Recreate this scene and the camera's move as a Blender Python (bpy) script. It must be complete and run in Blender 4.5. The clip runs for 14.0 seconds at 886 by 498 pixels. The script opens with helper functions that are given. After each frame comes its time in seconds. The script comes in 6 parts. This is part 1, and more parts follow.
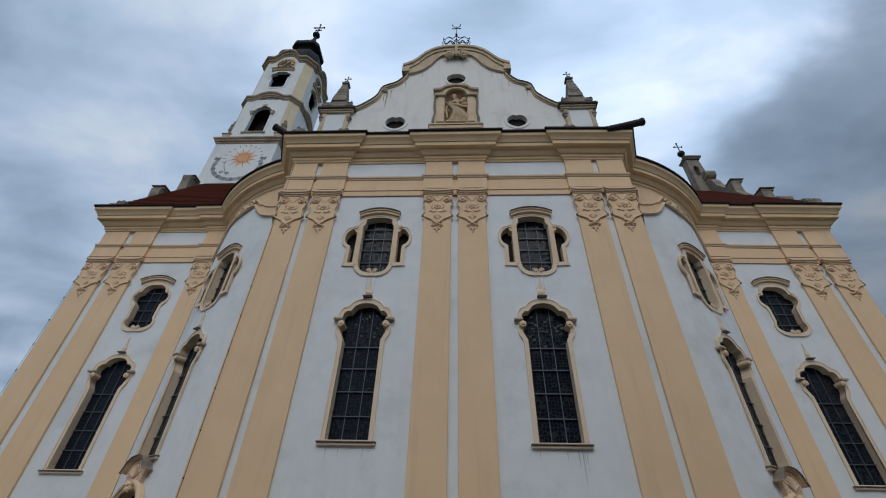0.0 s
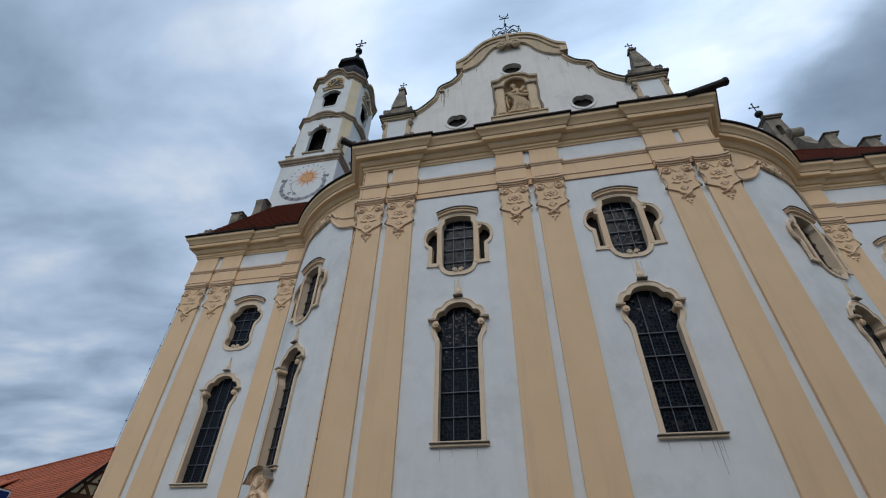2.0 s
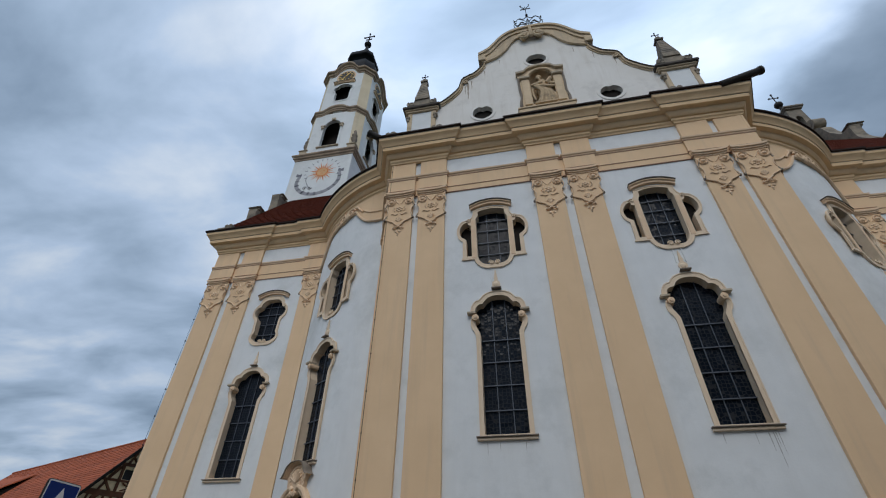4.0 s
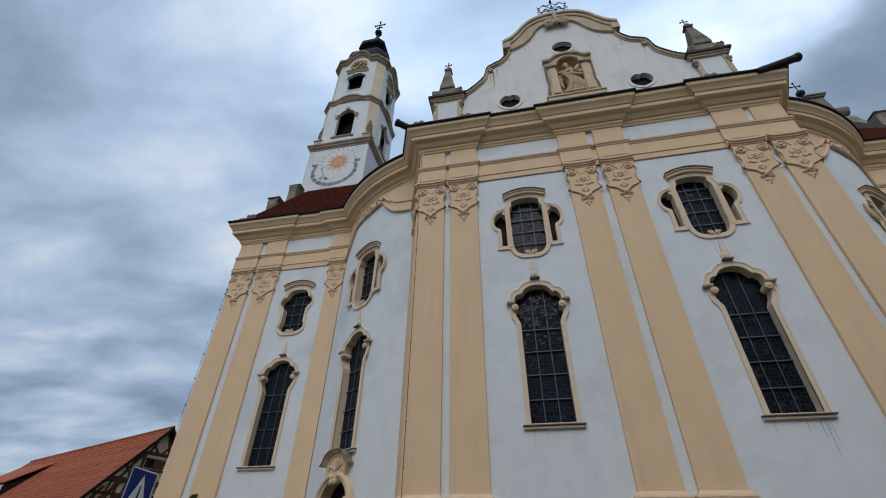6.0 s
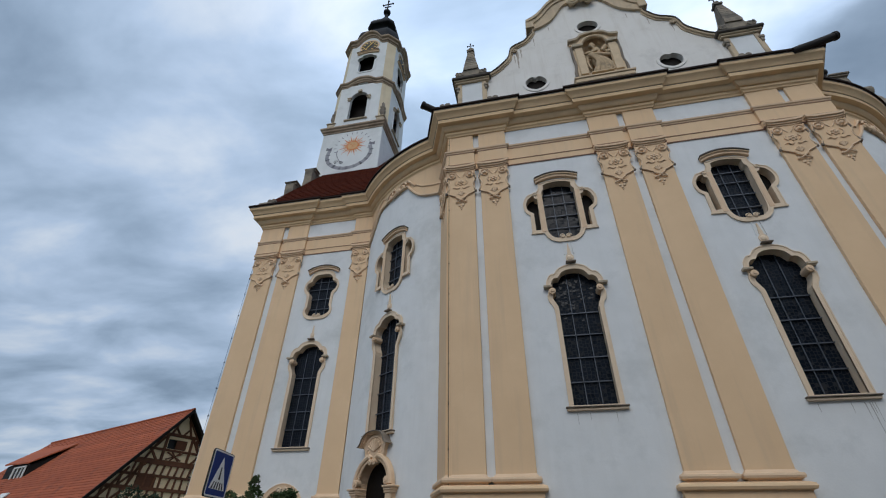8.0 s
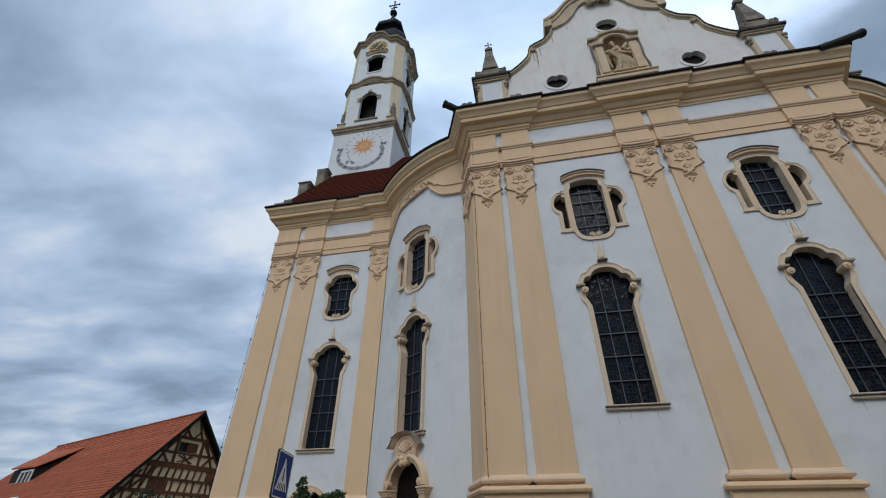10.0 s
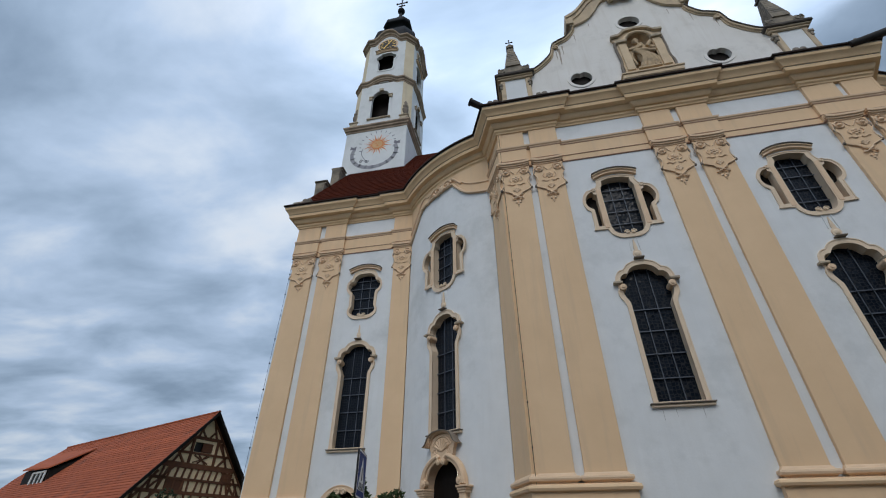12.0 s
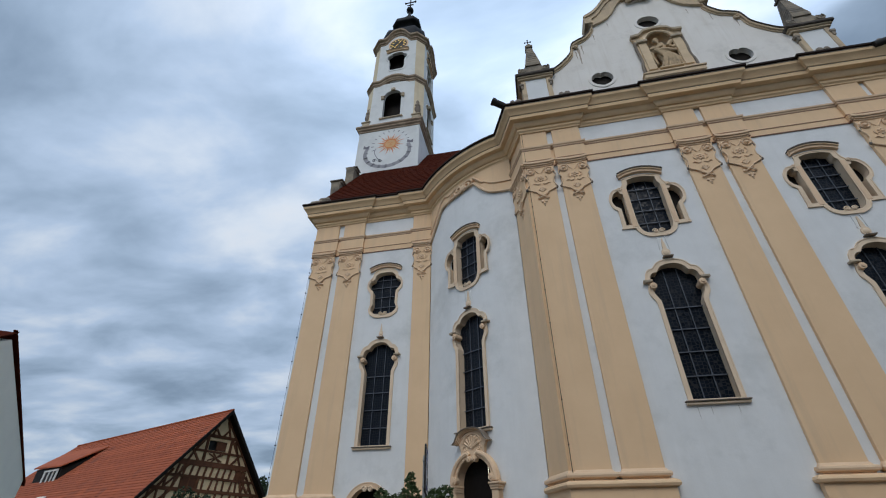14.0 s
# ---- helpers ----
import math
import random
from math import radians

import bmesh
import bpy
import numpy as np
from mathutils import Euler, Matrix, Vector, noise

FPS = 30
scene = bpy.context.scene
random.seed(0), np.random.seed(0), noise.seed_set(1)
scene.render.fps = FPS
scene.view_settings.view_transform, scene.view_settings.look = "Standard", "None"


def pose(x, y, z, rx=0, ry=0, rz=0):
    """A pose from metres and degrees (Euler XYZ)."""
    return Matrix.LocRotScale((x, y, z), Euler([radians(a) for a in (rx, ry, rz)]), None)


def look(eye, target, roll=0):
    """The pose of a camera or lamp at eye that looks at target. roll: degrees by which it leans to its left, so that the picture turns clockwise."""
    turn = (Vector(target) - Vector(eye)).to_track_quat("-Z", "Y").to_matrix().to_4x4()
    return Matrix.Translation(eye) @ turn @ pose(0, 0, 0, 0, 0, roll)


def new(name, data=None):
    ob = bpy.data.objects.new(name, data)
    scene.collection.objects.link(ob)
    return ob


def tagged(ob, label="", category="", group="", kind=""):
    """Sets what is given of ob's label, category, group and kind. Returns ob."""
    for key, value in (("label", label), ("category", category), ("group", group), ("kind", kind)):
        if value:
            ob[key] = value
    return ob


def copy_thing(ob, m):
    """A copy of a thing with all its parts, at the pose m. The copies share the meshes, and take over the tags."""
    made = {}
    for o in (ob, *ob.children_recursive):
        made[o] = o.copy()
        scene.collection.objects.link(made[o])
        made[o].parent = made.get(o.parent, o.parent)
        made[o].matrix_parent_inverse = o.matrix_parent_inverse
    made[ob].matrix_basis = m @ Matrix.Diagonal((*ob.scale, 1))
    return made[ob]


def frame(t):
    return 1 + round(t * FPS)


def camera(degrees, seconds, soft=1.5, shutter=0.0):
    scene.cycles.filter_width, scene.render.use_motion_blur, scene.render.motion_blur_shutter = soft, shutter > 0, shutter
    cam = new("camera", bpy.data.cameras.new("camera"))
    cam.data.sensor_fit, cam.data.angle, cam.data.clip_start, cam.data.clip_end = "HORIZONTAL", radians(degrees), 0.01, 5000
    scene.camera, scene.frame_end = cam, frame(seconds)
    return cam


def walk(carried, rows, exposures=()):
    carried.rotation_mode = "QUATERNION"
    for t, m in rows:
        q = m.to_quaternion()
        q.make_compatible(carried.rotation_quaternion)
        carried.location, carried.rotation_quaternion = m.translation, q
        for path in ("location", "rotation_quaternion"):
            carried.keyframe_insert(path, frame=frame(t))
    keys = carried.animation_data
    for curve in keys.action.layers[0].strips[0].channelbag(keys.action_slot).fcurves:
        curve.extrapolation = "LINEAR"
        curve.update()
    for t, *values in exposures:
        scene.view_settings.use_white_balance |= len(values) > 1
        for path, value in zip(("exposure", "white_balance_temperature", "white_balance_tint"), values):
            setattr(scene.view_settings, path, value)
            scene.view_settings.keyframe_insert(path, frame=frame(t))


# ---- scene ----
cam = camera(91.1, 14.0, soft=1.1)
PATH = [
    (0, (0.317, -14.64, 1.459), (0.23, -13.073, 2.699), 1.7),
    (0.5, (-0.019, -14.569, 1.427), (-0.169, -13.008, 2.669), 1.1),
    (1, (-0.414, -14.484, 1.445), (-0.625, -12.93, 2.686), 0.3),
    (1.5, (-0.728, -14.459, 1.455), (-1.034, -12.921, 2.696), 0.9),
    (2, (-1.062, -14.387, 1.445), (-1.385, -12.852, 2.686), 1.1),
    (2.5, (-1.419, -14.343, 1.445), (-1.744, -12.807, 2.684), 1.0),
    (3, (-1.795, -14.368, 1.454), (-2.119, -12.829, 2.691), 0.9),
    (5.5, (-3.633, -14.614, 1.443), (-3.969, -13.052, 2.645), 0.8),
    (6, (-3.979, -14.668, 1.434), (-4.317, -13.097, 2.625), 0.9),
    (6.5, (-4.312, -14.714, 1.453), (-4.658, -13.119, 2.609), 0.9),
    (7, (-4.651, -14.814, 1.454), (-5.001, -13.204, 2.588), 0.8),
    (7.5, (-4.997, -14.888, 1.458), (-5.349, -13.274, 2.586), 0.8),
    (8, (-5.324, -14.975, 1.451), (-5.674, -13.362, 2.579), 0.7),
    (10.5, (-6.953, -15.136, 1.429), (-7.293, -13.524, 2.564), 0.2),
    (11, (-7.321, -15.269, 1.434), (-7.66, -13.655, 2.566), 0.0),
    (11.5, (-7.658, -15.34, 1.439), (-7.996, -13.725, 2.568), -0.1),
    (12, (-8.044, -15.315, 1.445), (-8.379, -13.699, 2.574), -0.1),
    (12.5, (-8.392, -15.401, 1.422), (-8.725, -13.784, 2.551), -0.1),
    (13, (-8.668, -15.408, 1.381), (-9.001, -13.792, 2.51), -0.1),
    (13.5, (-8.965, -15.468, 1.38), (-9.298, -13.851, 2.509), -0.1),
    (14, (-9.198, -15.651, 1.37), (-9.533, -14.032, 2.496), -0.1),
]
walk(cam, [(t, look(eye, target, roll)) for t, eye, target, roll in PATH], exposures=((0.0, -0.19), (2.0, -0.11), (6.0, -0.08), (11.0, 0.0), (14.0, 0.0)))


# ---------------------------------------------------------------- world and sun
world = bpy.data.worlds.new("overcast_sky")
scene.world = world
world.use_nodes = True
wn, wl = world.node_tree.nodes, world.node_tree.links
wn.clear()


def node(tree, kind, **values):
    n = tree.nodes.new(kind)
    for key, value in values.items():
        n.inputs[key.replace("_", " ")].default_value = value
    return n


def ramp(tree, stops):
    n = tree.nodes.new("ShaderNodeValToRGB")
    els = n.color_ramp.elements
    els[0].position, els[0].color = stops[0][0], (*stops[0][1], 1)
    els[1].position, els[1].color = stops[-1][0], (*stops[-1][1], 1)
    for p, c in stops[1:-1]:
        e = els.new(p)
        e.color = (*c, 1)
    return n


SUN_ELEV, SUN_AZ = radians(48), radians(150)
sky = wn.new("ShaderNodeTexSky")
sky.sky_type, sky.sun_disc = "NISHITA", False
sky.sun_elevation, sky.sun_rotation = SUN_ELEV, SUN_AZ
coord = wn.new("ShaderNodeTexCoord")
# a flat cloud deck: the view direction is laid on a plane high above
split = wn.new("ShaderNodeSeparateXYZ")
wl.new(coord.outputs["Generated"], split.inputs[0])
lift = wn.new("ShaderNodeMath")
lift.operation = "ADD"
lift.inputs[1].default_value = 0.14
wl.new(split.outputs["Z"], lift.inputs[0])
floor_z = wn.new("ShaderNodeMath")
floor_z.operation = "MAXIMUM"
floor_z.inputs[1].default_value = 0.08
wl.new(lift.outputs[0], floor_z.inputs[0])
plane = wn.new("ShaderNodeVectorMath")
plane.operation = "DIVIDE"
wl.new(coord.outputs["Generated"], plane.inputs[0])
wl.new(floor_z.outputs[0], plane.inputs[1])
stretch = wn.new("ShaderNodeMapping")
stretch.inputs["Scale"].default_value = (0.8, 1.25, 0.0)
stretch.inputs["Location"].default_value = (1.3, 0.35, 0.0)
wl.new(plane.outputs[0], stretch.inputs[0])
cloud = node(world.node_tree, "ShaderNodeTexNoise", Scale=2.1, Detail=10.0, Roughness=0.5, Distortion=0.25)
wl.new(stretch.outputs[0], cloud.inputs["Vector"])
cloud_tone = ramp(world.node_tree, [(0.30, (0.28, 0.385, 0.53)), (0.43, (0.42, 0.555, 0.74)), (0.53, (0.55, 0.70, 0.92)), (0.65, (0.82, 0.92, 1.05)), (0.78, (0.98, 1.0, 1.04))])
wl.new(cloud.outputs["Fac"], cloud_tone.inputs[0])
dim = wn.new("ShaderNodeMixRGB")
dim.blend_type, dim.inputs[0].default_value = "MIX", 0.1
tone = wn.new("ShaderNodeVectorMath")
tone.operation = "SCALE"
tone.inputs["Scale"].default_value = 0.12
wl.new(sky.outputs[0], tone.inputs[0])
wl.new(cloud_tone.outputs[0], dim.inputs[1])
wl.new(tone.outputs[0], dim.inputs[2])
bg = wn.new("ShaderNodeBackground")
bg.inputs["Strength"].default_value = 0.95
# the deck is thinner overhead and brightest where the veiled sun stands
high = wn.new("ShaderNodeMapRange")
high.inputs["From Min"].default_value, high.inputs["From Max"].default_value = 0.0, 0.8
high.inputs["To Min"].default_value, high.inputs["To Max"].default_value = 0.70, 1.02
wl.new(split.outputs["Z"], high.inputs["Value"])
aim = wn.new("ShaderNodeVectorMath")
aim.operation = "DOT_PRODUCT"
aim.inputs[1].default_value = Vector((0.15, 0.45, 0.88)).normalized()
wl.new(coord.outputs["Generated"], aim.inputs[0])
veil = wn.new("ShaderNodeMapRange")
veil.inputs["From Min"].default_value, veil.inputs["From Max"].default_value = 0.78, 0.985
veil.inputs["To Min"].default_value, veil.inputs["To Max"].default_value = 0.0, 0.46
wl.new(aim.outputs["Value"], veil.inputs["Value"])
# a darker cloud bank over the street to the east, with a ragged edge
east = wn.new("ShaderNodeVectorMath")
east.operation = "DOT_PRODUCT"
east.inputs[1].default_value = Vector((0.80, 0.42, 0.42)).normalized()
wl.new(coord.outputs["Generated"], east.inputs[0])
ragged = wn.new("ShaderNodeMath")
ragged.operation, ragged.inputs[1].default_value = "MULTIPLY_ADD", -0.16
wl.new(cloud.outputs["Fac"], ragged.inputs[0])
wl.new(east.outputs["Value"], ragged.inputs[2])
bank = wn.new("ShaderNodeMapRange")
bank.interpolation_type = "SMOOTHSTEP"
bank.inputs["From Min"].default_value, bank.inputs["From Max"].default_value = 0.826, 0.866
bank.inputs["To Min"].default_value, bank.inputs["To Max"].default_value = 0.0, -0.43
wl.new(ragged.outputs[0], bank.inputs["Value"])
under = wn.new("ShaderNodeMath")
wl.new(high.outputs[0], under.inputs[0])
wl.new(bank.outputs[0], under.inputs[1])
lit = wn.new("ShaderNodeMath")
wl.new(under.outputs[0], lit.inputs[0])
wl.new(veil.outputs[0], lit.inputs[1])
final = wn.new("ShaderNodeVectorMath")
final.operation = "SCALE"
wl.new(dim.outputs[0], final.inputs[0])
wl.new(lit.outputs[0], final.inputs["Scale"])
wl.new(final.outputs[0], bg.inputs[0])
wout = wn.new("ShaderNodeOutputWorld")
wl.new(bg.outputs[0], wout.inputs[0])

sun = new("sun", bpy.data.lights.new("sun", "SUN"))
sun.data.energy, sun.data.angle, sun.data.color = 1.02, radians(35), (1.0, 0.96, 0.9)
sun.matrix_basis = look((0, -45, 52), (0, 0, 4))


# ---------------------------------------------------------------- materials
def material(name, base, rough=0.8, metal=0.0, alt=None, scale=3.0, grain=40.0, bump=0.3, stain=None, stain_scale=0.35, stain_at=(0.55, 0.72), random_tone=0.0, spec=0.3, streak=None):
    """A procedural surface: two tones by a large noise, fine grain in the bump, dirt in patches or running streaks."""
    m = bpy.data.materials.new(name)
    m.use_nodes = True
    t = m.node_tree
    b = t.nodes["Principled BSDF"]
    b.inputs["Roughness"].default_value, b.inputs["Metallic"].default_value = rough, metal
    b.inputs["Specular IOR Level"].default_value = spec
    tc = t.nodes.new("ShaderNodeTexCoord")
    geo = t.nodes.new("ShaderNodeNewGeometry")
    big = node(t, "ShaderNodeTexNoise", Scale=scale, Detail=5.0, Roughness=0.6)
    t.links.new(geo.outputs["Position"], big.inputs["Vector"])
    alt = alt or tuple(c * 0.86 for c in base)
    tones = ramp(t, [(0.3, base), (0.7, alt)])
    t.links.new(big.outputs["Fac"], tones.inputs[0])
    colour = tones.outputs[0]
    fine = node(t, "ShaderNodeTexNoise", Scale=grain, Detail=4.0, Roughness=0.65)
    t.links.new(geo.outputs["Position"], fine.inputs["Vector"])

    def over(fac, tint, strength):
        nonlocal colour
        k = t.nodes.new("ShaderNodeMath")
        k.operation = "MULTIPLY"
        k.inputs[1].default_value = strength
        t.links.new(fac, k.inputs[0])
        mix = t.nodes.new("ShaderNodeMixRGB")
        mix.inputs[2].default_value = (*tint, 1)
        t.links.new(k.outputs[0], mix.inputs[0])
        t.links.new(colour, mix.inputs[1])
        colour = mix.outputs[0]

    if stain:
        s = node(t, "ShaderNodeTexNoise", Scale=stain_scale, Detail=7.0, Roughness=0.68)
        t.links.new(geo.outputs["Position"], s.inputs["Vector"])
        r = ramp(t, [(stain_at[0], (0, 0, 0)), (stain_at[1], (1, 1, 1))])
        t.links.new(s.outputs["Fac"], r.inputs[0])
        over(r.outputs[0], stain, 0.75)
    if streak:
        mp = t.nodes.new("ShaderNodeMapping")
        mp.inputs["Scale"].default_value = (2.2, 2.2, 0.16)
        t.links.new(geo.outputs["Position"], mp.inputs[0])
        s = node(t, "ShaderNodeTexNoise", Scale=1.0, Detail=6.0, Roughness=0.62)
        t.links.new(mp.outputs[0], s.inputs["Vector"])
        r = ramp(t, [(0.52, (0, 0, 0)), (0.78, (1, 1, 1))])
        t.links.new(s.outputs["Fac"], r.inputs[0])
        over(r.outputs[0], streak, 0.55)
    if random_tone:
        info = t.nodes.new("ShaderNodeObjectInfo")
        hs = t.nodes.new("ShaderNodeHueSaturation")
        mr = t.nodes.new("ShaderNodeMapRange")
        mr.inputs["To Min"].default_value, mr.inputs["To Max"].default_value = 1 - random_tone, 1 + random_tone
        t.links.new(info.outputs["Random"], mr.inputs["Value"])
        t.links.new(mr.outputs[0], hs.inputs["Value"])
        t.links.new(colour, hs.inputs["Color"])
        colour = hs.outputs[0]
    t.links.new(colour, b.inputs["Base Color"])
    if bump:
        bn = t.nodes.new("ShaderNodeBump")
        bn.inputs["Strength"].default_value, bn.inputs["Distance"].default_value = bump, 0.02
        t.links.new(fine.outputs["Fac"], bn.inputs["Height"])
        t.links.new(bn.outputs[0], b.inputs["Normal"])
    return m


WHITE = material("white_plaster", (0.775, 0.79, 0.79), 0.9, alt=(0.715, 0.73, 0.73), scale=1.1, grain=18, bump=0.2, stain=(0.5, 0.52, 0.51), stain_scale=0.33, stain_at=(0.52, 0.78), streak=(0.68, 0.69, 0.68))
OCHRE = material("ochre_plaster", (0.825, 0.585, 0.362), 0.9, alt=(0.765, 0.535, 0.325), scale=0.6, grain=22, bump=0.12, streak=(0.63, 0.46, 0.31))
CREAM = material("cream_moulding", (0.79, 0.58, 0.39), 0.85, alt=(0.72, 0.52, 0.345), scale=2.2, grain=30, bump=0.35, stain=(0.46, 0.36, 0.26), stain_scale=0.9, stain_at=(0.6, 0.85))
SANDSTONE = material("weathered_sandstone", (0.56, 0.46, 0.33), 0.95, alt=(0.42, 0.35, 0.26), scale=1.8, grain=24, bump=0.6, stain=(0.16, 0.14, 0.12), stain_scale=1.3, stain_at=(0.5, 0.7))
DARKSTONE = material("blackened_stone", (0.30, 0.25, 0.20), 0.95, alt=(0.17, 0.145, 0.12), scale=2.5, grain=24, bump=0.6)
BLACKSTONE = material("sooty_stone", (0.13, 0.11, 0.092), 0.95, alt=(0.07, 0.06, 0.052), scale=2.5, grain=24, bump=0.6)
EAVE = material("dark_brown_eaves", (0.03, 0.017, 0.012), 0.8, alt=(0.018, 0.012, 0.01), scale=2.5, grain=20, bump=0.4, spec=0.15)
PALE_OCHRE = material("pale_ochre_plaster", (0.77, 0.66, 0.48), 0.9, alt=(0.7, 0.58, 0.4), scale=0.8, grain=22, bump=0.15, streak=(0.5, 0.42, 0.32))
LICHEN = material("lichened_stone", (0.36, 0.3, 0.225), 0.95, alt=(0.2, 0.175, 0.145), scale=1.7, grain=20, bump=0.6, stain=(0.1, 0.095, 0.085), stain_scale=1.2, stain_at=(0.48, 0.68))
TOWERSTONE = material("brown_tower_stone", (0.47, 0.36, 0.26), 0.93, alt=(0.34, 0.255, 0.185), scale=1.4, grain=20, bump=0.5, stain=(0.15, 0.11, 0.09), stain_scale=0.9, stain_at=(0.5, 0.72))
LEAD = material("dark_sheet_metal", (0.016, 0.014, 0.013), 0.7, metal=0.0, alt=(0.026, 0.021, 0.018), scale=2.0, bump=0.2)
COPPER = material("dark_slate_dome", (0.011, 0.012, 0.015), 0.65, alt=(0.022, 0.024, 0.028), scale=1.2, grain=9, bump=0.5, spec=0.12)
REDROOF = material("dark_red_tiles", (0.085, 0.017, 0.007), 0.95, alt=(0.05, 0.011, 0.006), scale=1.6, grain=14, bump=0.6, spec=0.03)
STUCCO = material("pale_window_stucco", (0.80, 0.64, 0.47), 0.88, alt=(0.73, 0.58, 0.42), scale=2.0, grain=28, bump=0.3, stain=(0.5, 0.4, 0.3), stain_scale=1.1, stain_at=(0.6, 0.85))
REDLINE = material("reddish_mould", (0.42, 0.25, 0.17), 0.9, scale=3)
IRON = material("black_iron", (0.02, 0.02, 0.022), 0.5, metal=0.7, bump=0.1)
CORNICESTONE = material("ochre_cornice_stone", (0.79, 0.57, 0.34), 0.88, alt=(0.70, 0.49, 0.285), scale=1.2, grain=26, bump=0.35, stain=(0.5, 0.35, 0.22), stain_scale=0.7, stain_at=(0.58, 0.88))
NICHESTONE = material("cream_niche_stone", (0.72, 0.555, 0.37), 0.92, alt=(0.62, 0.47, 0.31), scale=1.6, grain=24, bump=0.5, stain=(0.3, 0.24, 0.18), stain_scale=1.3, stain_at=(0.57, 0.82))
STATUESTONE = material("ochre_statue_stone", (0.64, 0.47, 0.29), 0.92, alt=(0.5, 0.37, 0.23), scale=3, grain=24, bump=0.5, stain=(0.2, 0.16, 0.12), stain_scale=2.2, stain_at=(0.52, 0.75))
CROWNSTONE = material("grey_cream_stone", (0.64, 0.5, 0.335), 0.92, alt=(0.53, 0.41, 0.28), scale=1.6, grain=24, bump=0.5, stain=(0.22, 0.19, 0.16), stain_scale=1.1, stain_at=(0.55, 0.78), streak=(0.3, 0.26, 0.21))
GABLEWHITE = material("streaked_white_plaster", (0.82, 0.79, 0.745), 0.9, alt=(0.76, 0.725, 0.67), scale=0.7, grain=26, bump=0.3, stain=(0.52, 0.49, 0.45), stain_scale=0.55, stain_at=(0.56, 0.82), streak=(0.58, 0.52, 0.45))
BAR = material("grey_glazing_bar", (0.11, 0.125, 0.15), 0.5, metal=0.3, bump=0.1)
GOLD = material("gilding", (0.55, 0.38, 0.12), 0.4, metal=0.9, bump=0.1)
BLACK = material("dark_paint", (0.025, 0.024, 0.024), 0.6)
# near-black wood; the dark of unlit openings and recesses is put into it
DARK_WOOD_SHADE = material("dark_wood_and_shade", (0.014, 0.01, 0.008), 0.6, alt=(0.008, 0.006, 0.005), scale=4, bump=0.4, spec=0.12)
LAMPGLASS = material("milk_glass", (0.8, 0.78, 0.7), 0.3, scale=4, bump=0.0)
lamp_bsdf = LAMPGLASS.node_tree.nodes["Principled BSDF"]
lamp_bsdf.inputs["Emission Color"].default_value, lamp_bsdf.inputs["Emission Strength"].default_value = (1.0, 0.9, 0.7, 1), 2.5
INSIDE = material("unlit_interior", (0.045, 0.038, 0.033), 0.9)
ORANGE = material("sundial_orange", (0.74, 0.25, 0.07), 0.85, alt=(0.66, 0.2, 0.06), scale=3)
ORANGE_PALE = material("sundial_pale_orange", (0.76, 0.46, 0.24), 0.85, scale=3)
SLATE_PAINT = material("sundial_grey", (0.16, 0.16, 0.19), 0.9, alt=(0.26, 0.26, 0.29), scale=2)


def glass_material():
    """Small honeycomb panes in lead, each set at its own slight slant."""
    m = bpy.data.materials.new("leaded_glass")
    m.use_nodes = True
    t = m.node_tree
    b = t.nodes["Principled BSDF"]
    geo = t.nodes.new("ShaderNodeNewGeometry")
    vor = node(t, "ShaderNodeTexVoronoi", Scale=8.0, Randomness=0.45)
    t.links.new(geo.outputs["Position"], vor.inputs["Vector"])
    edge = node(t, "ShaderNodeTexVoronoi", Scale=8.0, Randomness=0.45)
    edge.feature = "DISTANCE_TO_EDGE"
    t.links.new(geo.outputs["Position"], edge.inputs["Vector"])
    lead = ramp(t, [(0.05, (0, 0, 0)), (0.1, (1, 1, 1))])
    t.links.new(edge.outputs["Distance"], lead.inputs[0])
    tint = t.nodes.new("ShaderNodeMixRGB")
    tint.inputs[1].default_value, tint.inputs[2].default_value = (0.022, 0.024, 0.028, 1), (0.006, 0.010, 0.017, 1)
    t.links.new(lead.outputs[0], tint.inputs[0])
    t.links.new(tint.outputs[0], b.inputs["Base Color"])
    gloss = t.nodes.new("ShaderNodeMapRange")
    gloss.inputs["To Min"].default_value, gloss.inputs["To Max"].default_value = 0.7, 0.07
    t.links.new(lead.outputs[0], gloss.inputs["Value"])
    t.links.new(gloss.outputs[0], b.inputs["Roughness"])
    b.inputs["IOR"].default_value = 1.45
    b.inputs["Specular IOR Level"].default_value = 0.15
    slant = t.nodes.new("ShaderNodeVectorMath")
    slant.operation = "SUBTRACT"
    slant.inputs[1].default_value = (0.5, 0.5, 0.5)
    t.links.new(vor.outputs["Color"], slant.inputs[0])
    small = t.nodes.new("ShaderNodeVectorMath")
    small.operation = "SCALE"
    small.inputs["Scale"].default_value = 0.1
    t.links.new(slant.outputs[0], small.inputs[0])
    lean = t.nodes.new("ShaderNodeVectorMath")
    t.links.new(geo.outputs["Normal"], lean.inputs[0])
    t.links.new(small.outputs[0], lean.inputs[1])
    unit = t.nodes.new("ShaderNodeVectorMath")
    unit.operation = "NORMALIZE"
    t.links.new(lean.outputs[0], unit.inputs[0])
    bn = t.nodes.new("ShaderNodeBump")
    bn.inputs["Strength"].default_value, bn.inputs["Distance"].default_value = 0.2, 0.02
    t.links.new(vor.outputs["Distance"], bn.inputs["Height"])
    t.links.new(unit.outputs[0], bn.inputs["Normal"])
    t.links.new(bn.outputs[0], b.inputs["Normal"])
    return m


GLASS = glass_material()


